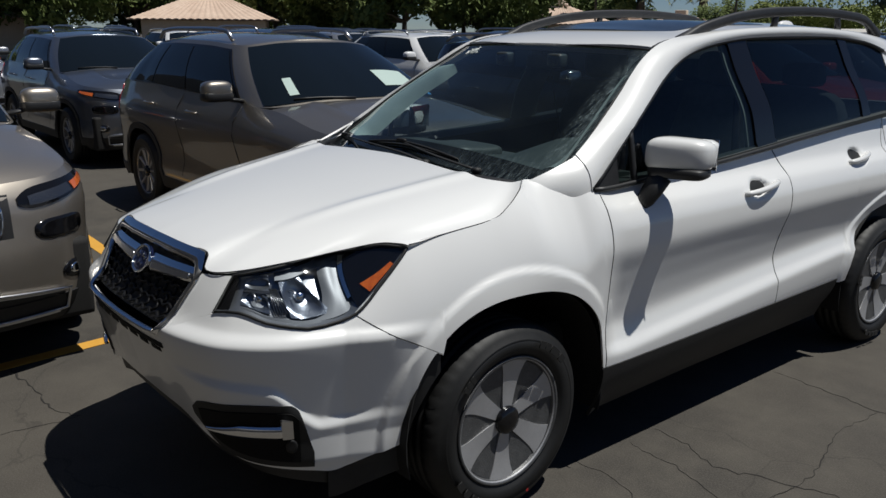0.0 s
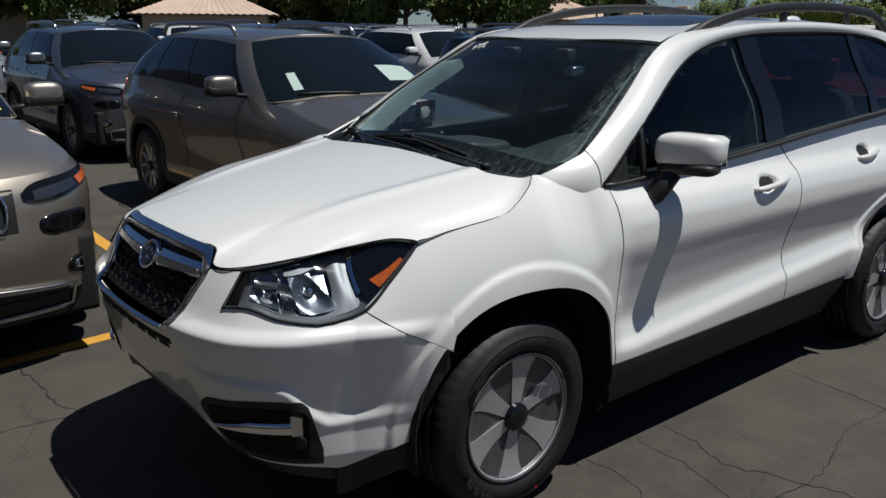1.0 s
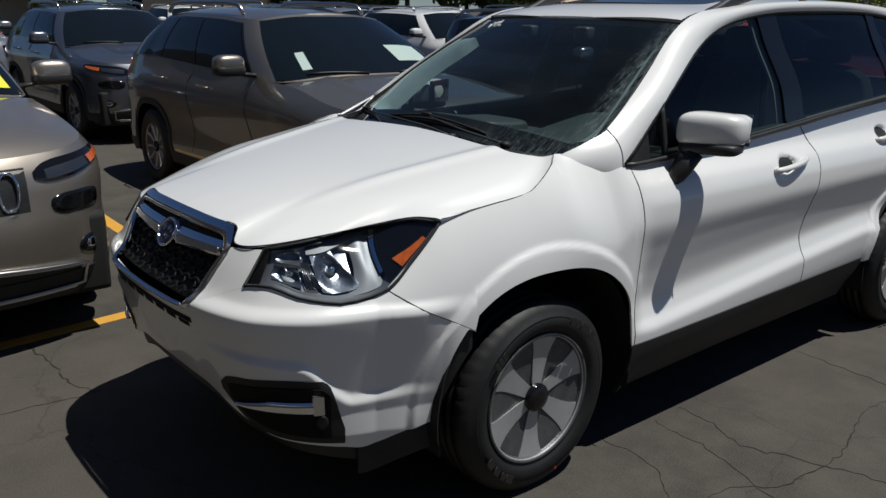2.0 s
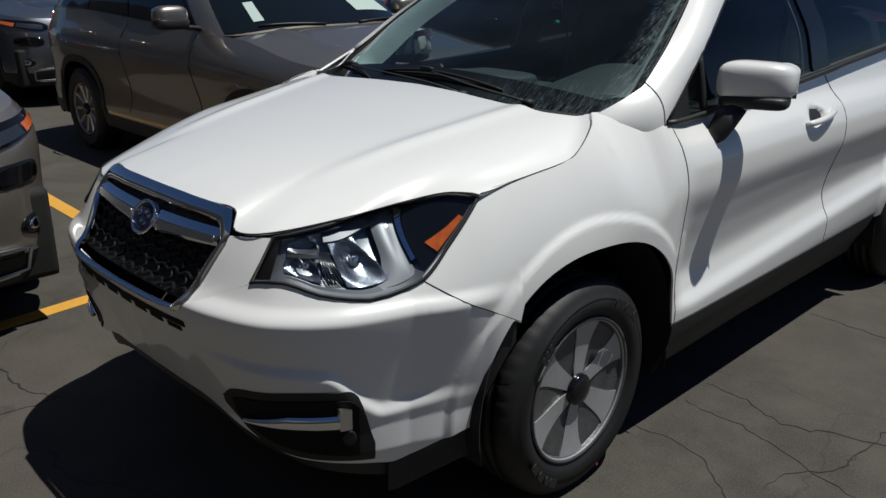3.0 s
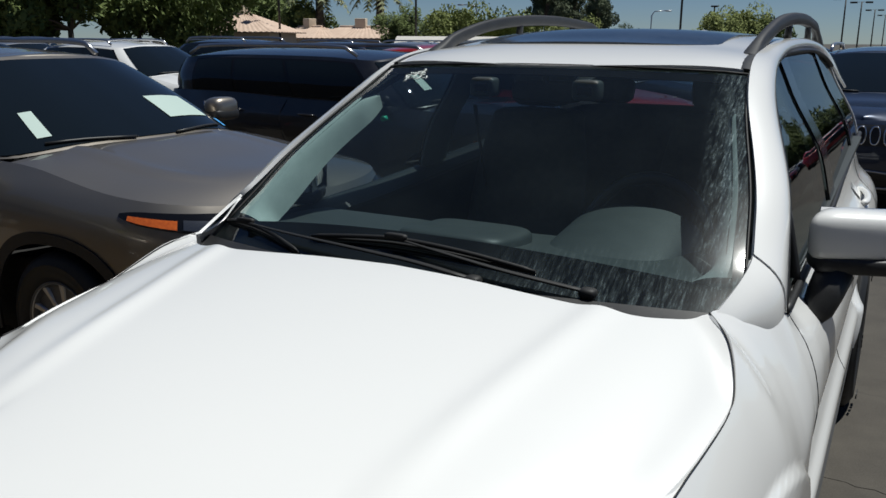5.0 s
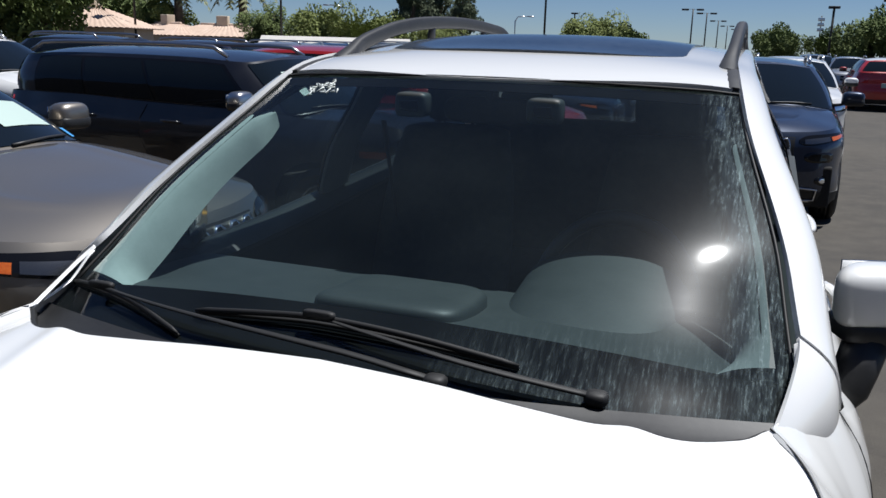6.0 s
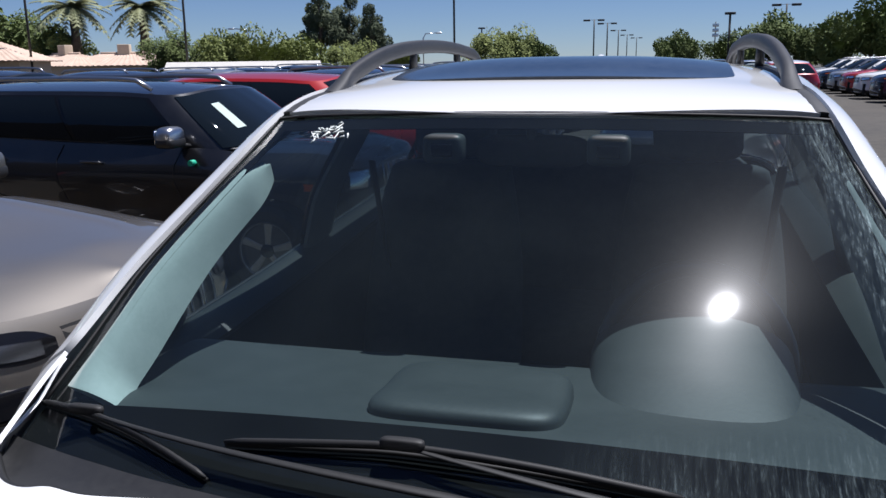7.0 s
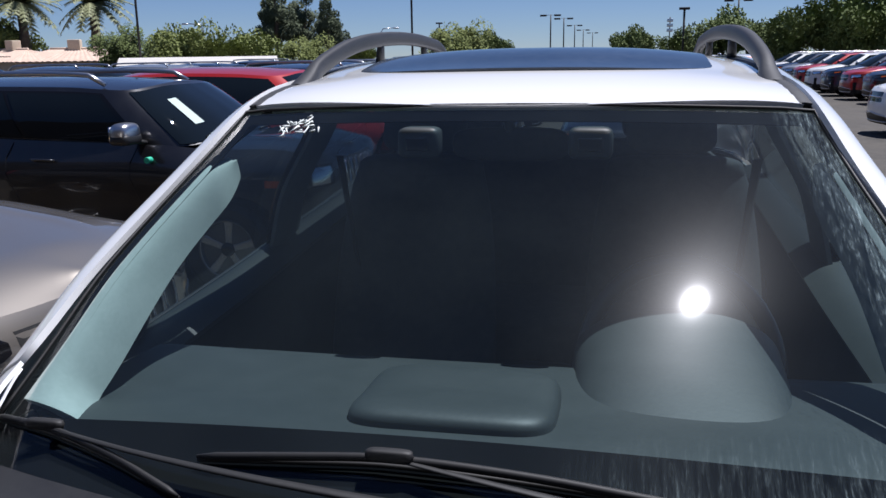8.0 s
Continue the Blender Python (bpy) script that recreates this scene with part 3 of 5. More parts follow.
    seal = sheet(lambda a, b: cabin(.245 + a * .52, .02 + .90 * b, .004), 24, 6, 0)
    for k in (0, 1):
        part("window_trim", mirrored(seal) if k else seal, GLOSSBLACK, car)
        for q0, q1 in ((.255, .455), (.465, .625), (.635, .755)):
            w = sheet(lambda a, b: cabin(q0 + a * (q1 - q0), .05 + .83 * b, .008), 8, 6, 0)
            part("side_window", mirrored(w) if k else w, TINT, car)
    part("rear_window", full(lambda a, b: cabin(1 - a * .16, .10 + .8 * b, .006), 10, 6, 0, "a", True), TINT, car)
    # under the car
    part("underbody", box((-hw + .12, -fo + .16, .22), (hw - .12, L - .18, .62), .03), WELL, car)
    for yc in (0, wb):
        for sg in (-1, 1):
            add_wheel(car, sg * (hw - .125), yc, style, r, sg < 0, spokes or SILVER, GUNMETAL, .4 * yc + sg)
    # front and rear lamps, grille
    un = next(u for u in us if out(u)[1] > -fo + .42)
    for k in (0, 1):
        def put(name, vf, mat, par=car, lab=""):
            return part(name, mirrored(vf) if k else vf, mat, par, lab)
        if lamps == "slit":
            f = lambda a, b, e=0: skin(un * (.46 + .60 * a), .852 + .066 * a + .112 * (1 - .62 * a) * (b - .5) * (1 - .7 * abs(2 * a - 1) ** 6), .006 + e)
            hl = put("headlight", sheet(f, 24, 6, .02), GLOSSBLACK)
            put("indicator", sheet(lambda a, b: f(.56 + .36 * a, .12 + .50 * b, .004), 6, 2, .004), AMBER, hl)
            put("reflector", sheet(lambda a, b: f(.08 + .44 * a, .16 + .52 * b, .004), 6, 2, .004), LAMPDARK, hl)
            put("fog_recess", plate([(un * (.66 + .15 * math.copysign(abs(math.cos(t)) ** .6, math.cos(t))), .705 + .050 * math.copysign(abs(math.sin(t)) ** .7, math.sin(t))) for t in [2 * math.pi * j / 20 for j in range(20)]], lambda u, z, d: tuple(skin(u, z, .001 + d)), .004), GLOSSBLACK)
            lw = put("lower_lamp", plate([(un * (.70 + .085 * math.cos(t)), .485 + .045 * math.sin(t)) for t in [2 * math.pi * j / 18 for j in range(18)]], lambda u, z, d: tuple(skin(u, z, .001 + d)), .005), GLOSSBLACK)
            put("lamp_glass", plate([(un * (.70 + .045 * math.cos(t)), .485 + .026 * math.sin(t)) for t in [2 * math.pi * j / 14 for j in range(14)]], lambda u, z, d: tuple(skin(u, z, .006 + d)), .004), CHROME, lw)
        elif lamps == "round":
            hl = put("headlight", sheet(lambda a, b: skin(un * (.52 + .26 * a), .80 + .15 * b, .006), 8, 4, .03), GLOSSBLACK)
            put("reflector", sheet(lambda a, b: skin(un * (.55 + .19 * a), .815 + .12 * b, .012), 6, 4, .01), CHROME, hl)
            put("indicator", sheet(lambda a, b: skin(un * (.84 + .2 * a), .80 + .05 * b, .006), 4, 2, .01), AMBER)
        else:
            hl = put("headlight", sheet(lambda a, b: skin(un * (.58 + .50 * a), z_nose - .20 + .05 * a + (.15 - .05 * a) * b, .006), 12, 4, .02), GLOSSBLACK)
            put("reflector", sheet(lambda a, b: skin(un * (.63 + .30 * a), z_nose - .165 + .04 * a + .085 * b, .012), 8, 3, .006), CHROME, hl)
            put("indicator", sheet(lambda a, b: skin(un * (.95 + .10 * a), z_nose - .13 + .06 * b, .012), 3, 2, .006), AMBER, hl)
        put("tail_light", sheet(lambda a, b: skin(.835 + .075 * a, .88 + .24 * b - .03 * a, .006), 8, 4, .02), REDLENS)
        put("door_handle", tube([skin(.50, .98, .012), skin(.505, .985, .035), skin(.53, .99, .037), skin(.535, .99, .012)], .010, 6), paint)
        put("door_handle", tube([skin(.655, 1.0, .012), skin(.66, 1.0, .035), skin(.685, 1.005, .037), skin(.69, 1.005, .012)], .010, 6), paint)
        mx, my = hw + .10, cowl_y + .42
        head = blob((mx, my, z_cowl + .07), (.115, .075, .075), .62)
        mo = put("door_mirror", head, mirror or paint)
        put("mirror_skirt", blob((mx, my, z_cowl + .030), (.117, .077, .040), .5), BLACK, mo)
        put("mirror_arm", tube([(hw - .10, my - .02, z_cowl - .01), (hw - .02, my, z_cowl), (mx - .05, my, z_cowl + .02)], (.035, .03, .03), 8, squash=.5), BLACK, mo)
        put("mirror_glass", sheet(lambda a, b: np.array([mx - .09 + .18 * a, my + .072, z_cowl + .02 + .10 * b]), 2, 2, .006, flip=True), CHROME, mo)
        # shut lines of the doors
        for u0 in (.385, .565):
            put("door_seam", tube([skin(u0 + .01 * math.sin(j), top(out(u0)[1]) - .02 - j * (top(out(u0)[1]) - .45) / 6, .0005) for j in range(7)], .0035, 4), SEALANT)
        if rails:
            y0, y1 = yt + .22, yr - .15
            rp = [(roof_half - .03, y0, roof - .055), (roof_half - .03, y0 + .10, roof + .012), (roof_half - .03, (y0 + y1) / 2, roof + .03), (roof_half - .03, y1 - .1, roof + .012), (roof_half - .03, y1, roof - .055)]
            f = spline(rp)
            put("roof_rail", tube([f(i / 14) for i in range(15)], .019, 8), SATIN if rails != "black" else BLACK)
    gw = .48 * hw
    if lamps in ("slit", "round"):
        fr = part("grille", sheet(lambda a, b: (lambda p: np.array([(2 * a - 1) * gw, p[1], p[2]]))(skin(abs(2 * a - 1) * un * .43, z_nose - .24 + .20 * b, .004)), 16, 3, .02, flip=False), BLACK, car)
        for i in range(7):
            x = (i - 3) * gw * .27
            pts = [(x + .042 * math.copysign(abs(math.cos(t)) ** .7, math.cos(t)), skin(abs(x) / gw * un * .43, z_nose - .14 + .085 * math.sin(t))[1] - .010, z_nose - .14 + .085 * math.sin(t)) for t in [2 * math.pi * j / 14 for j in range(14)]]
            part("grille_slot", tube(pts, .009, 6, True, up=(0, 1, 0)), CHROME, fr)
    else:
        part("grille", sheet(lambda a, b: (lambda p: np.array([(2 * a - 1) * gw, p[1], p[2]]))(skin(abs(2 * a - 1) * un * .43, z_nose - .26 + .20 * b, .004)), 16, 3, .02), GLOSSBLACK, car)
        part("grille_bar", tube([(x * gw, skin(abs(x) * un * .5, z_nose - .16)[1] - .015, z_nose - .16) for x in (-1, -.5, 0, .5, 1)], .014, 6), CHROME, car)
    part("lower_grille", full(lambda a, b: skin(a * un * .62, .30 + .14 * b * (1 - .4 * a), .004), 10, 2, .02, "a"), BLACK, car)
    part("grille_surround", tube([skin(abs(x) * un * .64, .30 + (.165 if h else -.012) * (1 - .4 * abs(x)) + .0, .016) * np.array([math.copysign(1, x), 1, 1]) for x, h in [(-1 + .1 * i, 1) for i in range(21)] + [(1 - .1 * i, 0) for i in range(21)]], .009, 6, True, up=(0, 1, 0)), SATIN, car)
    part("bumper_trim", full(lambda a, b: skin(a * un * .60, .275 + .018 * b, .016), 10, 1, .01, "a"), SATIN, car)
    wp = [cabin(.03 + .10 * j / 5, .03 + .05 * j / 5, .015) for j in range(6)]
    part("wiper", tube(wp, .008, 6), BLACK, car)
    part("wiper", tube([(-p[0], p[1], p[2]) for p in wp], .008, 6), BLACK, car)
    part("number_plate", box((-.16, L - .005, .72), (.16, L + .012, .86), .004), PAPER, car)
    for q, v, w, h, mt, nm, sg in stickers:
        s = sheet(lambda a, b: cabin(q + w * a, v + h * b, .012), 4, 4, 0)
        part(nm, mirrored(s) if sg < 0 else s, mt, car)
    return car


SLATE = car_paint("granite brown-grey metallic paint", (.27, .245, .212), .9, .42)
CHAMPAGNE = car_paint("champagne silver metallic paint", (.38, .34, .29), .86, .42)
STEEL = car_paint("steel blue-grey metallic paint", (.19, .205, .235), .85, .33)
JET = car_paint("black paint", (.008, .008, .010), .0, .3)
NAVY = car_paint("dark blue metallic paint", (.012, .022, .05), .4, .35)
RED = car_paint("red paint", (.36, .012, .010), .1, .35)
PLAINWHITE = car_paint("plain white paint", (.75, .75, .74), .0, .35)
PALE = car_paint("silver metallic paint", (.38, .39, .41), .7, .36)
FACING = 90  # the rows to the wagon's right stand nose towards +x


def park(car, x, y, turn=FACING):
    car.matrix_basis = pose(x, y, 0, 0, 0, turn)
    return car


STK = ((.118, .14, .015, .26, PAPER, "window_label", -1), (.05, .20, .085, .26, PAPER, "window_sheet", 1))
cherokee_a = park(suv("granite grey SUV with roof rails and paper label behind the windscreen", SLATE, style="twin", stickers=STK + ((.150, .07, .022, .10, LABELBLUE, "inspection_label", 1),), fine=2, mirror=SLATE), -2.36, 1.86)
cherokee_b = park(suv("champagne silver SUV with slim headlights and chrome slot grille", CHAMPAGNE, style="twin", stickers=((.13, .10, .03, .16, LABELYELLOW, "window_label", 1),), fine=2), -2.3, -1.43)
cherokee_c = park(suv("steel blue-grey SUV with silver roof rails", STEEL, style="twin"), -8.3, 2.1)
renegade = park(suv("black boxy SUV with silver mirrors and roof rails", JET, hw=.90, fo=.80, wb=2.57, ro=.86, z_nose=1.0, z_cowl=1.12, belt=1.09, belt_rear=1.16, roof=1.57, cowl_y=.22, top_y=.78, roof_half=.66, tail_top=.22,
                    boxy=1.0, lamps="round", style="five", spokes=ALLOY, mirror=SATIN, stickers=((.105, .30, .020, .45, PAPER, "window_label", -1),), fine=2), -2.5, 5.65)
part("sticker_dot", plate([(.022 * math.cos(t), .022 * math.sin(t)) for t in [2 * math.pi * k / 18 for k in range(18)]], lambda a, z, d: (-.900 + .03 - d, .542 + a, .993 + z), .055), material("green paper dot", (.02, .42, .26), .6), renegade)


def u_of_y(y):
    a, b = .05, .9
    for _ in range(30):
        c = (a + b) / 2
        a, b = (c, b) if OUT(c)[1] < y else (a, c)
    return (a + b) / 2


def front(x, z, lift=0.0):
    """The nose's skin over a point of the front view."""
    x = .89 * x
    a, b = 0.0, .14
    for _ in range(22):
        c = (a + b) / 2
        a, b = (c, b) if skirt(c, z)[0] < abs(x) else (a, c)
    p = skirt((a + b) / 2, z, lift)
    return np.array([x, p[1], z])


wagon = thing("car", "white compact SUV with black roof rails and chrome grille", "car", "parked cars")


def both(name, vf, mat, parent=wagon, label=""):
    """One part on each side."""
    return part(name, vf, mat, parent, label), part(name, mirrored(vf), mat, parent, label)


def whole(name, fn, na, nb, thick, mat, centre="b", flip=False, parent=wagon, label=""):
    """One part across the middle, from its half."""
    return part(name, full(fn, na, nb, thick, centre, flip), mat, parent, label)


def seam(name, pts, r=.0022):
    return both(name, tube(pts, r * .55, 5), SEALANT)


def between(u0, u1, lo, hi, lift=0.0):
    def f(a, b):
        u = u0 + (u1 - u0) * a
        l, h = lo(u), hi(u)
        l = min(l, h - .001) if u < .222 else l
        h = max(h, l + .001)
        return skirt(u, l + (h - l) * b, lift)
    return f


UD0, UD1, UD2 = u_of_y(.470), u_of_y(1.655), u_of_y(2.78)
SEAM = profile([(.174, .786), (.19, .728), (.205, .68), (.221, .628)])
HL_LOW = profile([(.088, .792), (.092, .80), (.105, .806), (.115, .797), (.125, .78), (.14, .766), (.15, .760), (.165, .768), (.174, .786)])


def wagon_low(u):
    y = OUT(u)[1]
    base = profile([(0, .455), (.04, .45), (.08, .40), (.115, .342), (.15, .312), (.160, .302), (.18, .340), (.2, .375)])(u) if u < .235 else .425
    for yc in (.02, 2.75):
        a = arch_z(y, yc)
        if a:
            base = max(base, a)
    return base


def bumper_hi(u):
    if u < .053:
        return .692 + .018 * (u / .053) ** 2
    if u < .088:
        return .71 + (.79 - .71) * (u - .053) / .035
    return HL_LOW(u) - .004 if u < .174 else SEAM(u) - .0012


def fender_hi(u):
    y = OUT(u)[1]
    if u < .208:
        return profile([(.174, .790), (.19, .868), (.208, .962)])(u)
    return SHUT_Z(y) if y < .416 else profile([(.416, 1.179), (.428, 1.09), (.44, 1.068), (.47, 1.066)])(y)


def fender_lo(u):
    return SEAM(u) + .0012 if u < .2205 else wagon_low(u)


def flare(fn, yc):
    """A crease round the wheel opening."""
    def f(a, b):
        p = np.array(fn(a, b))
        r = math.hypot((p[1] - yc) * .97, p[2] - .36)
        p[0] += .013 * smooth(.500, .482, r) * smooth(.2, .4, p[2]) * (smooth(.468, .38, p[1]) if yc < 1 else 1)
        return p
    return f


whole("front_bumper", flare(between(0, .2195, wagon_low, bumper_hi), .02), 170, 90, .006, WHITE, "a", label="white front bumper")
def cheek(u0, u1):
    """The painted strip between grille and headlight."""
    g0, g1, h0, h1 = map(np.array, ((u0, .712), (u1, .886), (.0885, .792), (.0945, .897)))
    return sheet(lambda a, b: skirt(*((g0 + (g1 - g0) * b) * (1 - a) + (h0 + (h1 - h0) * b) * a)), 8, 8, .006)


both("bumper_cheek", cheek(.055, .069), WHITE)
both("fender", sheet(flare(between(.1745, UD0 - .0008, fender_lo, fender_hi), .02), 90, 30, .006), WHITE)
top = lambda u: BELT(OUT(u)[1]) - .006


def dented(fn, yc, zc):
    """The hollow behind a door handle."""
    def f(a, b):
        p = np.array(fn(a, b))
        p[0] -= .024 * smooth(1.0, .35, ((p[1] - yc) / .075) ** 2 + ((p[2] - zc) / .042) ** 2)
        return p
    return f


both("front_door", sheet(dented(between(UD0 + .0001, UD1 - .0005, wagon_low, top), 1.445, .985), 120, 64, .006), WHITE)
both("rear_door", sheet(dented(flare(between(UD1 + .0004, UD2 - .0005, wagon_low, top), 2.75), 2.40, 1.035), 80, 64, .006), WHITE)
both("rear_body", sheet(flare(between(UD2 + .0008, 1, wagon_low, top), 2.75), 70, 24, .006), WHITE)
# dark shell behind the panel gaps
whole("inner_shell", between(.0, 1, lambda u: wagon_low(u) + .01, lambda u: (min(fender_hi(u), .95) if .174 < u < UD0 else bumper_hi(u) if u <= .174 else top(u)) - .012, -.016), 150, 14, 0, SEALANT, "a")
whole("lower_valance", between(0, .197, lambda u: wagon_low(u) - .055, lambda u: wagon_low(u) + .01, -.022), 40, 6, .01, BLACK, "a")
both("sill_cladding", sheet(lambda a, b: skirt(u_of_y(.452 + 1.79 * a), (.425 + .02 * a) - .215 * b, .006 - .05 * b ** 2), 40, 6, .012, flip=True), CLADDING)
part("underbody", box((-.70, -.45, .24), (.70, 3.3, .55), .03), WELL, wagon)
for yc in (.02, 2.75):
    def liner(a, b):
        t = math.pi * (-.08 + 1.16 * a)
        return (.87 - .42 * b, yc - .445 * math.cos(t), .36 + .43 * math.sin(t))
    both("wheel_liner", sheet(liner, 24, 4, .004, flip=True), WELL)

# hood
EDGE3 = spline([(0, -.835, .947), (.25, -.828, .946), (.365, -.815, .942), (.398, -.842, .902), (.495, -.805, .908), (.598, -.655, .936), (.650, -.505, .958), (.712, -.410, .977), (.779, -.352, .976)])
SIDE2 = spline([(.779, -.352), (.795, -.18), (.797, -.03), (.784, .04), (.748, .125), (.696, .190)])
REAR2 = spline([(0, .118), (.2, .105), (.36, .088), (.5, .085), (.6, .108), (.696, .190)])


def hood(a, b):
    """a from nose to cowl, b from the middle to the side."""
    e = EDGE3(b)
    r = REAR2(b)
    c0 = np.array([0, -.835 + (.118 + .835) * a])
    c1 = SIDE2(a)
    p = (1 - a) * e[:2] + a * r + (1 - b) * c0 + b * c1 - ((1 - a) * (1 - b) * np.array([0, -.835]) + (1 - a) * b * np.array([.779, -.352]) + a * (1 - b) * np.array([0, .118]) + a * b * np.array([.696, .190]))
    z = hood_z(*p)
    k = max(0.0, 1 - a / .36)
    z += (e[2] - hood_z(e[0], e[1])) * k ** 2
    if b > .9:
        s = (b - .9) / .1
        z += (SHUT_Z(p[1]) - z) * s ** 2 * smooth(.02, .2, a)
    return np.array([p[0], p[1], z - .004 * (b > .995)])


whole("hood", hood, 60, 60, .008, WHITE, "b", True, label="white hood with two soft creases")
lip = [hood(1, i / 20) + np.array([0, .004, -.012]) for i in range(21)]
both("hood_seal", tube(lip, .010, 6), SEALANT)
seam("hood_gap", [hood(i / 40, 1) + np.array([.001, 0, .0025]) for i in range(41)], .0028)
seam("hood_gap", [hood(0, .28 + .72 * i / 40) + np.array([0, -.002, -.002]) for i in range(41)], .0026)
seam("bumper_seam", [skirt(.1742 + .0468 * i / 12, SEAM(.1742 + .0468 * i / 12), .0005) for i in range(13)], .0028)
seam("door_seam", [skirt(UD0 - .0005, .43 + (1.062 - .43) * i / 20, .0005) for i in range(21)])
seam("door_seam", [skirt(UD1, .44 + (1.125 - .44) * i / 20, .0005) for i in range(21)])
seam("door_seam", [skirt(UD2 - .012 * math.sin(3 * i / 20), .80 + (1.17 - .80) * i / 20, .0005) for i in range(21)])

# headlights
FOGBLACK = varied("dull black plastic", (.006, .006, .0065), (.011, .011, .011), 9, .62, bumpy=.2, dist=.001)
FOGDEEP = material("deep black recess", (.003, .003, .003), .7, spec=.2)
BEZEL = material("silvered lamp bezel", (.21, .22, .235), .5, .6)
LAMPGREY = material("grey lamp housing", (.22, .23, .25), .3, .75)
HT, HB = spline([(.0955, .900), (.135, .926), (.175, .948), (.195, .970), (.208, .964)]), spline([(.0905, .800), (.105, .806), (.115, .797), (.125, .781), (.14, .768), (.15, .762), (.165, .771), (.175, .790), (.19, .866), (.208, .962)])


def lamp(a, b, lift=0.0):
    t, q = HT(a), HB(a)
    p = q + (t - q) * b
    return skirt(p[0], p[1], lift)


def leant(a, b, lift=0.0):
    """The lamp's inside, its upright lines leaning as the bezel does."""
    return lamp(a - .27 * (1 - b) * smooth(.25, .5, a) * smooth(1.0, .8, a), b, lift)


# the blue of the reflected sky is put into the bowls' colour
FACETSKY = varied("lamp reflector tinted with sky reflection", (.20, .225, .27), (.30, .33, .38), 25, .28, .9, bumpy=.2)
for sg in (0, 1):
    def side(name, vf, mat, parent, label=""):
        return part(name, mirrored(vf) if sg else vf, mat, parent, label)
    hl = side("headlight", sheet(lambda a, b: lamp(a, b, -.055 * math.sin(math.pi * min(1, max(0, b))) ** .5 * math.sin(math.pi * min(.97, max(.03, a))) ** .4 - .004), 40, 10, .004), LAMPGREY, wagon, "headlight with chrome reflectors and amber corner")
    side("lens", sheet(lambda a, b: lamp(a, b, .004), 40, 10, 0), CLEAR, hl)
    rim = [lamp(a / 30, 0, .003) for a in range(31)] + [lamp(1 - a / 30, 1, .003) for a in range(31)]
    side("lamp_seal", tube(rim, .005, 5, True), SEALANT, hl)
    side("lamp_border", sheet(lambda a, b: lamp(a, .92 + .08 * b, -.006), 40, 3, .004), GLOSSBLACK, hl)
    side("lamp_border", sheet(lambda a, b: leant(.695 + .305 * a, b, -.010), 30, 12, .004), GLOSSBLACK, hl)
    side("lamp_border", sheet(lambda a, b: lamp(.030 * a, b, -.007), 4, 8, .004), GLOSSBLACK, hl)
    # bright bezel over and beside the bowls, its chrome edge, twin reflector bowls
    side("bezel", sheet(lambda a, b: leant(.22 + .44 * a, .77 + .12 * b, -.016 - .012 * b), 30, 4, .008), BEZEL, hl)
    side("bezel", sheet(lambda a, b: leant(.54 + .125 * a, .05 + .80 * b, -.026 + .016 * math.sin(math.pi * a)), 10, 14, .008), BEZEL, hl)
    side("bezel_edge", sheet(lambda a, b: leant(.665 + .026 * a, .18 + .70 * b, -.012), 3, 12, .006), CHROME, hl)
    side("bezel", sheet(lambda a, b: lamp(.06 + .24 * a, .03 + .07 * b, -.014), 18, 3, .006), BEZEL, hl)
    side("bezel_shelf", sheet(lambda a, b: lamp(.06 + .13 * a, .50 + .06 * b + .05 * a, -.012 - .010 * b), 12, 3, .004), LAMPDARK, hl)
    for a0, a1, b0, b1, lit in ((.055, .175, .14, .48, FACETSKY), (.06, .19, .58, .82, LAMPGREY), (.235, .345, .13, .74, FACETSKY)):
        def bowl(a, b):
            d = 1 - min(1, ((2 * a - 1) ** 2 + (2 * b - 1) ** 2))
            return lamp(a0 + (a1 - a0) * a, b0 + (b1 - b0) * b, -.018 - .040 * d)
        rf = side("reflector", sheet(bowl, 16, 14, .003), lit, hl)
        if lit is FACETSKY:
            c = lamp((a0 + a1) / 2, (b0 + b1) / 2, -.046)
            side("bulb", blob(c, (.016, .016, .016), .8, 12, 8), CHROME, rf)
            side("bulb_shield", sheet(lambda a, b: c + np.array([.026 * math.cos(3.4 * a - .1), -.022, .020 * math.sin(3.4 * a - .1) + .006 * b]), 10, 2, .003), SATIN, rf)
    for k in range(6):
        side("reflector_fin", tube([lamp(.192 + .009 * k, .13 + .015 * k, -.016), lamp(.188 + .0075 * k, .40, -.022), lamp(.186 + .006 * k, .62, -.020)], .0024, 5), LAMPDARK, hl)
    side("corner_lamp", sheet(lambda a, b: lamp(.575 + .265 * a, .06 + (.20 - .07 * a) * b, -.004), 10, 8, .006), AMBER, hl)
    # fog lamp surround with its bright bar
    fl, fh = profile([(.070, .470), (.085, .405), (.10, .372), (.12, .350), (.150, .335)]), profile([(.070, .488), (.078, .515), (.09, .528), (.12, .540), (.136, .538), (.1415, .520), (.150, .385)])
    fs = side("fog_surround", sheet(between(.070, .150, lambda u: fl(u) - .004, fh, .003), 40, 14, .012), FOGBLACK, wagon, "black fog lamp surround")
    side("fog_recess", sheet(between(.078, .142, lambda u: fl(u) + .018, lambda u: fh(u) - .022, .006), 30, 6, .004), FOGDEEP, fs)
    side("trim_bar", sheet(lambda a, b: skirt(.084 + .049 * a, .440 + .006 * a + (.012 + .022 * min(1, a * 2)) * b, .008 + .016 * math.sin(math.pi * min(1, .15 + .85 * b)) ** .5), 24, 8, .010), CHROME, fs)
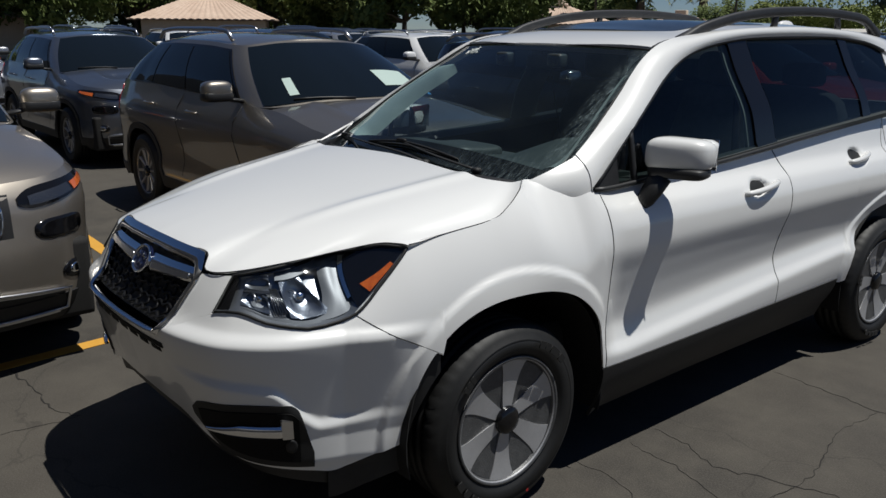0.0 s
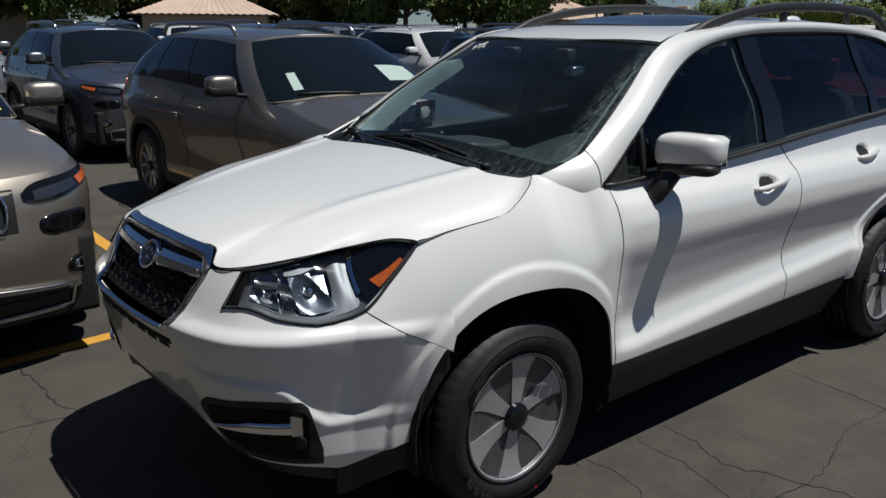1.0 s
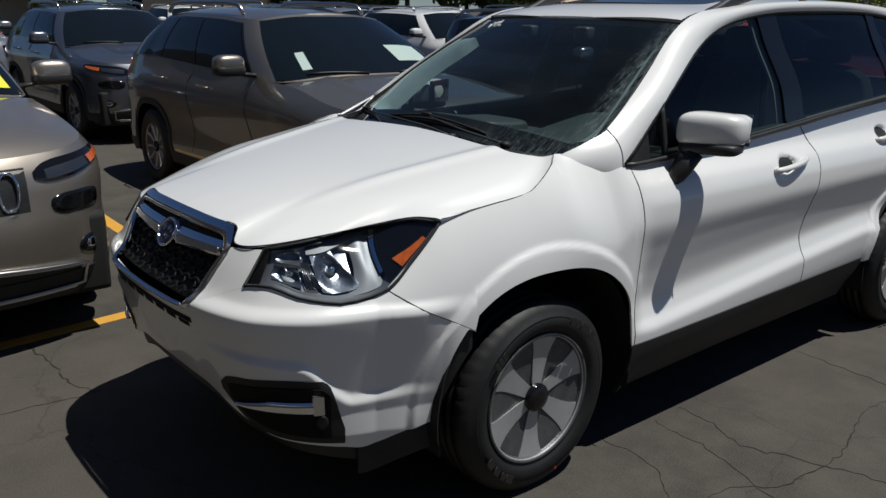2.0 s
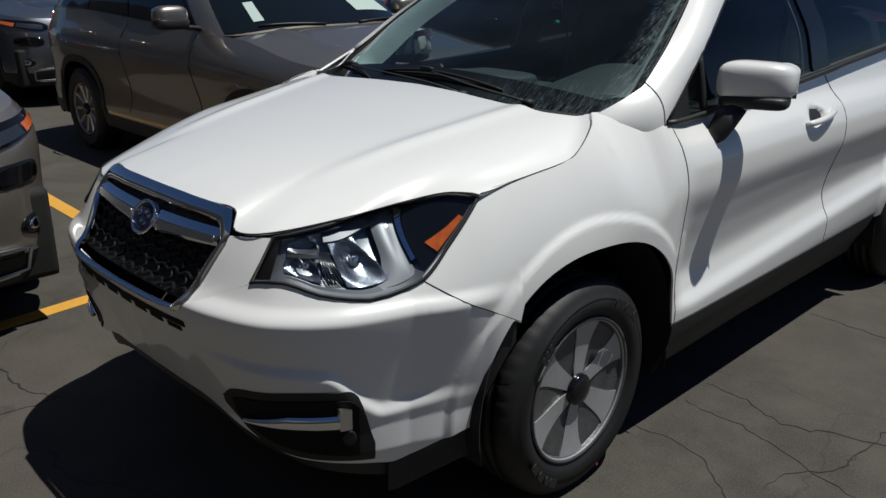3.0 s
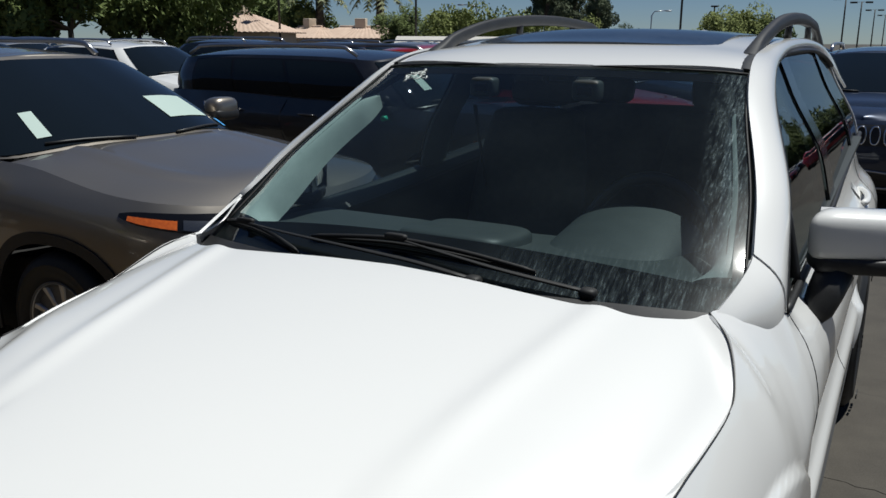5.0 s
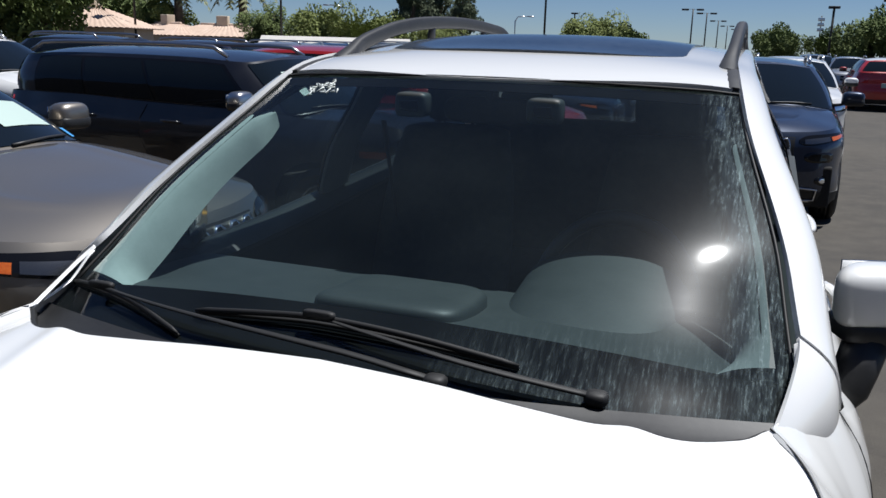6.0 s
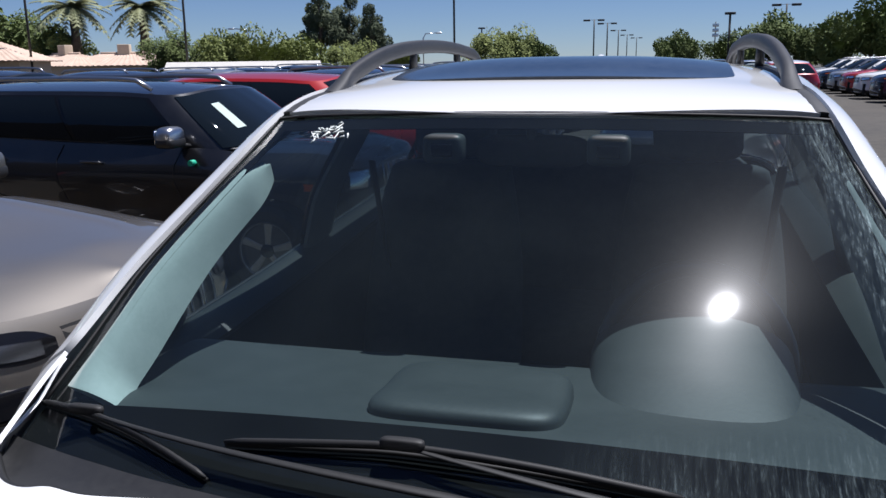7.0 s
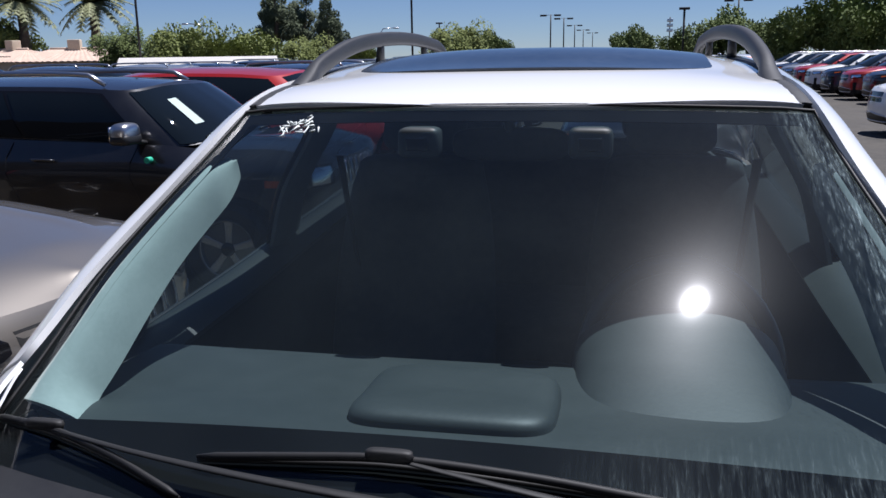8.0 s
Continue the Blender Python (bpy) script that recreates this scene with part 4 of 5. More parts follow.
    side("bar_end", sheet(lambda a, b: skirt(.133 + .0055 * a, .444 + .056 * b - .006 * a, .024 - .016 * a), 4, 6, .012), SATIN, fs)
    side("fog_lamp", plate([(.137 + .0035 * math.cos(t), .415 + .022 * math.sin(t)) for t in [2 * math.pi * j / 18 for j in range(18)]], lambda u, z, e: tuple(skirt(u, z, .008 + e)), .004), FOGBLACK, fs)
    side("bumper_corner", sheet(between(.158, .2195, lambda u: wagon_low(u) - .10, lambda u: wagon_low(u) - .003, -.004), 24, 6, .010), CLADDING, wagon, "black plastic bumper corner ahead of the wheel")

# grille
MESHBLACK = material("dark grille mesh", (.004, .004, .0045), .5, spec=.25)
grille = whole("grille", lambda a, b: front((.405 + .03 * math.sin(math.pi * min(b, 1))) * a * (1 - .06 * (1 - b)), .715 + .22 * b, -.028), 14, 8, .004, BLACK, "a", label="black mesh grille in a chrome frame")


RIM = spline([(0, .949), (.20, .948), (.398, .944), (.418, .930), (.440, .893), (.436, .872), (.405, .785), (.378, .712), (.362, .700), (.20, .694), (0, .692)])


def frame_edge(a, b):
    """Round the grille, a along it from the top middle, b from the outer edge to the inner."""
    q = 2 * a if a < .5 else 2 - 2 * a
    x, z = RIM(q)
    x -= .024 * b * smooth(.28, .38, x)
    z += b * (.014 * smooth(.80, .71, z) - .034 * smooth(.82, .93, z))
    return front(x if a < .5 else -x, z, .008 + .009 * math.sin(math.pi * b))


part("grille_frame", sheet(frame_edge, 140, 6, .016, flip=True), CHROME, grille, "bright chrome grille frame")
for sg in (1, -1):
    # wing bars beside the badge
    wing = sheet(lambda a, b: front(.065 + .345 * a, (.866 + .012 * a) + (b - .5) * (.052 - .012 * a), .004 + .010 * math.sin(math.pi * b)), 16, 6, .012)
    part("wing_bar", wing if sg > 0 else mirrored(wing), CHROME, grille)
    inlay = sheet(lambda a, b: front(.10 + .29 * a, (.862 + .012 * a) + (b - .5) * .016, .016), 12, 2, .004)
    part("wing_inlay", inlay if sg > 0 else mirrored(inlay), SATIN, grille)
for i, z in enumerate((.736, .766, .796, .826, .908)):
    w = .37 + .05 * (z - .72) / .17
    pts = [front(x * w, z + .005 * math.cos(x * 36 + i * math.pi), -.014) for x in [k / 30 - 1 for k in range(61)]]
    part("grille_bar", tube(pts, .0065, 6, up=(0, 1, 0)), MESHBLACK, grille)
for i in range(4):
    for k in range(9):
        x = -.345 + .08 * k + (.04 if i % 2 else 0)
        if abs(x) < .35:
            z = .737 + .030 * i
            part("grille_link", tube([front(x, z, -.014), front(x + .022, z + .015, -.012), front(x, z + .030, -.014)], .0050, 4), MESHBLACK, grille)
badge = part("badge", plate([(.068 * math.cos(t), .865 + .040 * math.sin(t)) for t in [2 * math.pi * k / 28 for k in range(28)]], lambda x, z, d: tuple(front(x, z, .004 + d)), .012), material("dark blue badge enamel", (.01, .015, .05), .15), grille, "oval dark blue badge with chrome rim")
part("badge_rim", tube([front(.068 * math.cos(t), .865 + .040 * math.sin(t), .016) for t in [2 * math.pi * k / 32 for k in range(32)]], .0055, 6, True, up=(0, 1, 0)), CHROME, badge)
for x, z, s in ((-.030, .876, .016), (.012, .880, .009), (.034, .872, .008), (-.002, .856, .008), (.022, .852, .007)):
    part("badge_mark", plate([((x + s * (1 if k % 2 == 0 else .35) * math.cos(math.pi * k / 4)), z + s * .8 * (1 if k % 2 == 0 else .35) * math.sin(math.pi * k / 4)) for k in range(8)], lambda x, z, d: tuple(front(x, z, .016 + d)), .004), CHROME, badge)
whole("bumper_slot", lambda a, b: front(.372 * a, .650 + .016 * b + .004 * a, .003), 24, 2, .004, FOGDEEP, "a")
for i in range(7):
    x0 = -.36 + .105 * i
    part("slot_insert", sheet(lambda a, b: front(x0 + .075 * a, .634 + .014 * b, .002), 4, 2, .004), FOGDEEP, wagon)

# cabin
CANT = spline([(.726, .416, 1.179), (.668, .72, 1.372), (.605, 1.015, 1.545), (.585, 1.35, 1.610), (.578, 1.8, 1.640), (.572, 2.4, 1.643), (.555, 3.1, 1.60), (.54, 3.35, 1.56)])
UPZ = profile([(.425, 1.068), (.63, 1.222), (.815, 1.342), (1.09, 1.488), (1.25, 1.545), (1.42, 1.578), (1.75, 1.605), (2.4, 1.610), (2.8, 1.585), (3.05, 1.52), (3.2, 1.42)])


def side_x(z):
    return .797 - .20 * (z - 1.065) - .30 * max(0, z - 1.065) ** 2


def window(y, v, lift=0.0):
    lo, hi = BELT(y), UPZ(y)
    z = lo + (hi - lo) * v
    return np.array([side_x(z) + lift, y, z])


UPPER = spline([window(y, 1) for y in (.425, .63, .815, 1.09, 1.25, 1.42, 1.75, 2.4, 2.8, 3.05, 3.2)])


def pillar(a, b):
    c, d = CANT(a), UPPER(a)
    p = c + (d - c) * b
    p[0] += .020 * math.sin(math.pi * b)
    p[2] += .010 * math.sin(math.pi * b)
    return p


def pillar_foot(a, b):
    """Carries the pillar's section down into the wing."""
    p = pillar(0, b)
    q = skirt(u_of_y(.20 + .14 * b), 1.100 - .075 * b, -.016 - .010 * b * b)
    r = pillar(.02, b) - p
    r = r / np.linalg.norm(r)
    m = p - r * .05
    return p * (1 - a) ** 2 + m * 2 * a * (1 - a) + q * a * a


both("pillar_foot", sheet(pillar_foot, 14, 10, .008, flip=True), WHITE)
seam("pillar_seam", [pillar(0, i / 10) for i in range(11)], .0028)
both("roof_side", sheet(pillar, 70, 8, .012), WHITE, label="white roof pillar")
both("rear_pillar", sheet(lambda a, b: (lambda y, k: np.array([side_x(BELT(y) + (1.60 - .4 * (y - 3.0) - BELT(y)) * b) - .16 * k ** 2, y, BELT(y) + (1.60 - .4 * (y - 3.0) - BELT(y)) * b]))(3.0 + .55 * a, a), 12, 10, .01), WHITE)
part("tailgate", box((-.60, 3.50, .70), (.60, 3.58, 1.22), .03), WHITE, wagon)
part("tailgate_window", sheet(lambda a, b: np.array([(2 * a - 1) * (.66 - .12 * b), 3.60 - .10 * b - .12 * abs(2 * a - 1) ** 3, 1.2 + .36 * b]), 16, 8, 0), PRIVACY, wagon)
for k in (0, 1):
    fold = Matrix.Translation((-.82, .72, 0)) @ Matrix.Rotation(radians(-50), 4, "Z") @ Matrix.Translation((.82, -.72, 0))

    def side(name, vf, mat, parent=wagon, label=""):
        if k and name in ("door_mirror", "mirror_base", "mirror_glass"):
            return part(name, moved(mirrored(vf), fold), mat, parent, label)
        return part(name, mirrored(vf) if k else vf, mat, parent, label)
    # black rubber and trim round the side glass
    edge = [window(y, 1, .004) for y in [.43 + .06 * i for i in range(44)]]
    side("window_trim", tube(edge, .011, 6), BLACK)
    side("belt_trim", tube([window(.44 + .062 * i, 0, .008) + np.array([0, 0, .004]) for i in range(42)], .010, 6), BLACK)
    side("front_window", sheet(lambda a, b: window(.70 + .83 * a, b, -.004), 24, 14, 0), SIDEGLASS)
    side("quarter_light", sheet(lambda a, b: window(.46 + .20 * a, b, -.004), 8, 8, 0), SIDEGLASS)
    side("window_divider", tube([window(.68, i / 6, .0) for i in range(7)], .013, 6), BLACK)
    side("mirror_sail", sheet(lambda a, b: window(.43 + .16 * a, b, .002), 6, 6, .004), BLACK)
    side("pillar_trim", sheet(lambda a, b: window(1.53 + .155 * a, b, .003), 6, 12, .006), GLOSSBLACK)
    side("rear_window", sheet(lambda a, b: window(1.70 + .84 * a, b, -.004), 16, 12, 0), PRIVACY)
    side("pillar_trim", sheet(lambda a, b: window(2.54 + .08 * a, b, .003), 4, 10, .006), GLOSSBLACK)
    side("rear_quarter_window", sheet(lambda a, b: window(2.62 + .38 * a, b, -.004), 12, 10, 0), PRIVACY)
    # roof ditch, rail, mirror, handles
    side("roof_ditch", sheet(lambda a, b: CANT(.235 + .72 * a) + np.array([-.030 + .034 * b, 0, .004 + .003 * math.sin(math.pi * b)]), 40, 4, .008, flip=True), DITCH)
    rail = spline([(.566, 1.215, 1.572), (.566, 1.30, 1.606), (.570, 1.37, 1.636), (.572, 1.49, 1.664), (.572, 1.68, 1.697), (.570, 1.95, 1.721), (.566, 2.35, 1.731), (.562, 2.7, 1.719), (.56, 2.92, 1.695), (.56, 3.08, 1.615)])

    def blade(a, b):
        c = rail(a)
        t = 2 * math.pi * b
        foot = smooth(.10, 0, a) + smooth(.92, 1, a)
        return c + np.array([(.017 + .012 * foot) * math.copysign(abs(math.cos(t)) ** .6, math.cos(t)), .03 * foot * math.copysign(1, .5 - a) * (.5 - .5 * math.sin(t)), (.023 + .006 * foot) * math.copysign(abs(math.sin(t)) ** .7, math.sin(t))])
    rr = side("roof_rail", sheet(blade, 48, 16, 0), DITCH, label="matt black roof rail")
    side("rail_leg", tube([(.568, 1.98, 1.64), (.568, 2.0, 1.735)], [.026, .018], 8, squash=.6, up=(1, 0, 0)), DITCH, rr)
    side("rail_leg", tube([(.564, 2.62, 1.63), (.564, 2.60, 1.735)], [.026, .018], 8, squash=.6, up=(1, 0, 0)), DITCH, rr)

    def shell(a, b):
        v, u = math.pi * (b - .5), 2 * math.pi * a
        e = lambda c, q: math.copysign(abs(c) ** q, c)
        x, y, z = e(math.cos(v), .55) * e(math.cos(u), .55), e(math.cos(v), .7) * e(math.sin(u), .7), e(math.sin(v), .55)
        tip = x * .5 + .5
        return (.914 + .112 * x, .745 + .070 * y * (1 - .15 * tip) + .075 * tip, 1.184 + (.061 - .007 * tip) * max(z, -.72))
    mir = side("door_mirror", sheet(shell, 28, 16, 0, flip=False), WHITE, label="white door mirror with black foot")
    side("mirror_base", moved(blob((0, 0, 0), (.110, .068, .021), .42), pose(.912, .784, 1.127, 0, 0, 17)), BLACK, mir)
    side("mirror_foot", tube([(.838, .665, .998), (.846, .680, 1.022), (.856, .705, 1.06), (.872, .735, 1.112)], [.020, .036, .042, .044], 12, squash=.72, up=(0, 1, 0)), BLACK, mir)
    side("mirror_glass", sheet(lambda a, b: np.array([.815 + .195 * a, .815 + .06 * a, 1.135 + .10 * b]), 3, 3, .006, flip=True), CHROME, mir)
    for y0 in (1.325, 2.28):
        u0, u1 = u_of_y(y0), u_of_y(y0 + .24)
        zb = .975 + .045 * (y0 > 2)
        grip = [skirt(u0 + (u1 - u0) * q, zb + .025 * q, .004 + .026 * math.sin(math.pi * min(1, max(0, (q - .04) / .92))) ** .5) for q in [i / 12 for i in range(13)]]
        side("door_handle", tube(grip, [.010] + [.014] * 11 + [.012], 8, squash=.9), WHITE)

# roof
ROOF_Z = profile([(.88, 1.543), (.93, 1.554), (1.03, 1.582), (1.25, 1.630), (1.7, 1.680), (2.4, 1.682), (3.0, 1.645), (3.5, 1.575)])


def roof_p(a, b, lift=0.0):
    e = CANT(.235 + .765 * a)
    y0 = .936 + (3.50 - .936) * a
    ex = e[0] - .014
    y = y0 + (e[1] - y0) * b ** 2
    zc = ROOF_Z(y)
    return np.array([ex * b, y, zc + (e[2] + .004 - zc) * b ** 2.6 + lift])


whole("roof", roof_p, 50, 24, .012, WHITE, "b", True, label="white roof")


def roof_xy(x, y, lift=0.0):
    e = abs(x) / .575
    zc = ROOF_Z(y)
    return (x, y, zc - .043 * e ** 2.6 + lift)


# dust, and the sky's blue reflection painted into the glass colour
SUNGLASS = varied("dusty dark sunroof glass with painted sky reflection", (.018, .028, .045), (.045, .060, .085), 5, .09)
pan = part("sunroof", sheet(lambda a, b: roof_xy((2 * b - 1) * (.447 - .05 * (1 - min(1, a / .10)) ** 2), 1.225 + .085 * (2 * b - 1) ** 4 * (1 - a) + .86 * a, .007), 30, 24, .006, flip=True), SUNGLASS, wagon, "dark tinted glass sunroof")
part("antenna_fin", blob((0, 3.05, 1.655), (.028, .085, .045), .8, 14, 8), WHITE, wagon)

# windscreen
def screen(s, v, lift=0.0):
    """s from -1 to 1 across, v from the cowl to the roof."""
    k = abs(s)
    e = np.array([.728, .350, 1.110]) + (np.array([.6045, 1.004, 1.5375]) - np.array([.728, .350, 1.110])) * v
    c = np.array([0, .196, 1.132]) + (np.array([0, .940, 1.552]) - np.array([0, .196, 1.132])) * v
    p = c + (e - c) * k ** 2
    p[0] = math.copysign(e[0] * k, s)
    bow = .022 * math.sin(math.pi * min(max(v, 0), 1)) + lift
    p[1] -= .50 * bow
    p[2] += .86 * bow
    return p


ws = part("windshield", sheet(lambda a, b: screen(2 * a - 1, -.11 + 1.11 * b), 40, 34, 0), WINDSHIELD, wagon, "windscreen with dried water marks at its edge")
for piece in (sheet(lambda a, b: screen(2 * a - 1, -.11 + (.205 - .085 * (2 * a - 1) ** 2) * b, -.005), 40, 3, .002), sheet(lambda a, b: screen(2 * a - 1, .945 + .05 * b, -.005), 40, 3, .002),
            sheet(lambda a, b: screen(-1 + .055 * a, .10 + .86 * b, -.005), 3, 24, .002), sheet(lambda a, b: screen(.945 + .055 * a, .10 + .86 * b, -.005), 3, 24, .002)):
    part("screen_border", piece, FRIT, ws)
for i in range(26):
    q = random.Random(i)
    s0, v0 = -.73 + q.gauss(0, .035), .92 + q.gauss(0, .016)
    part("bird_dropping", tube([screen(s0, v0, .001), screen(s0 + q.gauss(0, .012), v0 + q.gauss(0, .01), .0015), screen(s0 + q.gauss(0, .018), v0 + q.gauss(0, .014), .001)], [.001, .0022, .001], 5), DROPPING, ws)
both("screen_seal", tube([screen(1.004, i / 20, .002) for i in range(21)] + [screen(1 - i / 10, 1.004, .003) for i in range(1, 11)], .0035, 5), SEALANT)


def cowl(a, b):
    p, q = hood(1, a) + np.array([0, -.03, -.022]), screen(a * 1.0, -.09, .004)
    r = p + (q - p) * b
    r[2] -= .016 * math.sin(math.pi * b)
    return r


whole("cowl_panel", lambda a, b: cowl(b, a), 8, 30, .01, BLACK, "b", False, label="black plastic cowl below the windscreen")


def on_screen(x, v, lift):
    return screen(x / .70, v, lift)


def wiper(blade, arm, lift=.016):
    """A wiper: blade (s, v) from end to end through its joint, arm from the joint to the pivot."""
    f, g = spline(blade), spline(arm)
    top = part("wiper_arm", tube([screen(*g(i / 14), lift + .004 + .006 * math.sin(math.pi * i / 14)) for i in range(15)], [.004 + .005 * min(1, i / 10) for i in range(15)], 8, squash=.45), FOGBLACK, wagon, "black wiper arm")
    part("wiper_blade", tube([screen(*f(i / 22), lift * .55 + .010 * math.sin(math.pi * i / 22)) for i in range(23)], [.002] + [.0048] * 21 + [.002], 6, squash=1.2), FOGBLACK, top)
    part("wiper_lip", tube([screen(*f(i / 22), .003) for i in range(23)], .004, 4), SEALANT, top)
    part("wiper_joint", blob(screen(*arm[0], lift + .010), (.032, .008, .008), .5, 12, 8), FOGBLACK, top)
    part("wiper_knuckle", blob(screen(*arm[-1], lift), (.020, .018, .012), .7, 12, 8), FOGBLACK, top)


wiper([(-.45, .010), (-.25, .028), (-.075, .038), (.175, .026), (.425, -.002)], [(-.075, .038), (.15, .0), (.325, -.03), (.6, -.065)])
wiper([(-1.0, .0), (-.825, .0), (-.64, -.02), (-.45, -.06)], [(-.825, .0), (-.625, -.01), (.025, -.04), (.26, -.07)])

# cabin inside
part("cabin_floor", box((-.70, .55, .36), (.70, 3.2, .44), .02), DARKTRIM, wagon)
def dash(a, b):
    x = (2 * a - 1) * .70
    f = on_screen(x, .06, -.03)
    y = f[1] + (.86 - f[1]) * b
    return np.array([x, y, 1.074 + (f[2] - 1.10) * (1 - b) + .012 * math.sin(math.pi * b) - .16 * smooth(.88, 1.0, b)])


def on_dash(x, y, lift):
    f = on_screen(x, .06, -.03)
    return dash((x / .70 + 1) / 2, (y - f[1]) / (.86 - f[1])) + np.array([0, 0, lift])


part("dashboard", sheet(dash, 40, 24, .02, flip=True), DASH, wagon, "grey vinyl dashboard")
part("dashboard_front", box((-.70, .70, .55), (.70, .88, 1.0), .04), DARKTRIM, wagon)
part("airbag_cover", blob((-.022, .512, 1.112), (.160, .132, .044), .38, 36, 16), DASH, wagon)
part("demister_vent", sheet(lambda a, b: on_dash(-.43 + .81 * a, .352 + .040 * b, .005), 30, 2, .006, flip=True), DARKTRIM, wagon)
part("instrument_hood", sheet(lambda a, b: (lambda t: np.array([.335 - (.165 + .02 * b) * math.cos(t), .46 + .42 * b, 1.070 + .108 * b ** .55 * math.sin(t) ** .6]))(math.pi * a), 24, 10, .01, flip=True), DASH, wagon)
part("steering_wheel", tube([(.345 + .187 * math.cos(t), .92 + .075 * math.sin(t), 1.07 + .172 * math.sin(t)) for t in [2 * math.pi * i / 40 for i in range(40)]], .017, 10, True), STEER, wagon, "black leather steering wheel")
for t in (-.4, math.pi + .4, -math.pi / 2):
    part("wheel_spoke", tube([(.345 + .17 * math.cos(t), .92 + .07 * math.sin(t), 1.07 + .16 * math.sin(t)), (.345, .915, 1.065)], .014, 6), DARKTRIM, wagon)
part("wheel_hub", blob((.345, .905, 1.06), (.07, .03, .06), .7), DARKTRIM, wagon)
for x in (-.385, .385):
    part("seat_cushion", blob((x, 1.45, .68), (.255, .27, .10), .5), SEATCLOTH, wagon)
    bk = part("seat_back", sheet(lambda a, b: (lambda u, v: (x + .255 * math.copysign(abs(math.cos(u)) ** .5, math.cos(u)) * (1 - .22 * v ** 3), 1.68 + .16 * v + .075 * math.copysign(abs(math.sin(u)) ** .6, math.sin(u)) * (1 - .3 * v), .72 + .60 * v))(2 * math.pi * a, b), 28, 12, 0), SEATCLOTH, wagon)
    part("seat_top", blob((x, 1.84, 1.315), (.20, .058, .05), .5), SEATCLOTH, bk)
    part("headrest", blob((x, 1.865, 1.455), (.135, .055, .085), .5), SEATCLOTH, wagon)
    part("headrest_post", tube([(x - .05, 1.86, 1.33), (x - .05, 1.862, 1.42)], .007, 6), CHROME, wagon)
    part("headrest_post", tube([(x + .05, 1.86, 1.33), (x + .05, 1.862, 1.42)], .007, 6), CHROME, wagon)
part("rear_seat", join(blob((0, 2.35, .68), (.66, .26, .11), .4), blob((0, 2.62, 1.0), (.64, .10, .34), .4)), SEATCLOTH, wagon)
for x in (-.36, .36):
    part("rear_headrest", blob((x, 2.68, 1.40), (.12, .05, .07), .5), SEATCLOTH, wagon)
part("centre_console", box((-.11, .85, .45), (.11, 1.7, .78), .04), DARKTRIM, wagon)
whole("headliner", lambda a, b: roof_p(.02 + .93 * a, .97 * b, -.035), 20, 10, .005, HEADLINER)
# one trim in two tones: sunlit pale at -x, shade painted in at +x
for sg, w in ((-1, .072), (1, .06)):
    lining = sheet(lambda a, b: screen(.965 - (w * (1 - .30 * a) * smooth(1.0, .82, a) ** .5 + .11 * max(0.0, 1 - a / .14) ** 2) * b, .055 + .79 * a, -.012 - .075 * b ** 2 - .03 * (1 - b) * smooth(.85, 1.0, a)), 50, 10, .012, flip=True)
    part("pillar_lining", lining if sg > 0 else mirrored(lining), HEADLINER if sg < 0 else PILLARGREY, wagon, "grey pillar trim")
both("door_lining", sheet(lambda a, b: (skirt(u_of_y(.55 + 2.4 * a), .45 + (BELT(.55 + 2.4 * a) - .46) * b, -.06)), 20, 8, .01, flip=True), DARKTRIM)
for x in (-.172, .172):
    pod = part("camera_pod", blob((x, .885, 1.488), (.044, .030, .030), .4, 20, 12), DASH, wagon, "grey camera pod behind the windscreen")
    part("camera_lens", box((x - .023, .850, 1.474), (x + .023, .858, 1.500), .004), GLOSSBLACK, pod)
both("door_ledge", sheet(lambda a, b: np.array([.785 - .095 * b, .50 + 2.3 * a, BELT(.50 + 2.3 * a) - .004 + .010 * math.sin(math.pi * b) - .02 * b]), 30, 6, .02, flip=True), DASH)
both("pillar_cover", sheet(lambda a, b: window(1.50 + .20 * b - .02 * math.sin(math.pi * b), a, -.035 - .012 * math.sin(math.pi * b)), 14, 8, .012), PILLARGREY, label="grey trim on the door pillar")
part("dash_vent", sheet(lambda a, b: on_dash(-.60 + .11 * a, .50 + .022 * b, .005), 8, 2, .004, flip=True), DARKTRIM, wagon)
part("rear_view_mirror", blob((0, .985, 1.475), (.125, .018, .034), .5), DARKTRIM, wagon)
part("mirror_stem", tube([(0, .95, 1.55), (0, .985, 1.49)], .012, 6), DARKTRIM, wagon)
for x in (-.36, .36):
    part("sun_visor", box((x - .20, 1.02, 1.542), (x + .20, 1.20, 1.558), .006), HEADLINER, wagon)
for x in (-1, 1):
    part("seat_belt", tube([(x * .60, 1.66, 1.38), (x * .56, 1.72, 1.05), (x * .50, 1.74, .70)], .018, 6, squash=.15), DARKTRIM, wagon)


WIDTH = profile([(-1.0, .955), (-.35, .96), (0, .978), (.5, .995), (1.0, 1.0)])


def settled(p):
    """The finished body's stance: a narrower nose, the hood and roof a little higher, the roof drawn in."""
    x, y, z = p
    door = smooth(.35, .55, y) * smooth(1.3, 1.1, z)
    high = smooth(1.25, 1.5, z)
    lift = .026 * smooth(.4, .62, z) * (1 - .75 * door) * (1 - high) + (.012 + .016 * smooth(1.4, 1.0, y)) * high
    lean = .055 * smooth(.60, 1.1, z) * smooth(1.17, 1.13, z) * math.exp(-((y - 1.66) / .14) ** 2) * smooth(.76, .80, abs(x))
    return x * WIDTH(y) * (1 - .045 * high), y + lean + .015 * smooth(-.9, -.2, y) + .015 * smooth(1.1, 1.4, z) * smooth(1.6, 1.0, y), z + lift


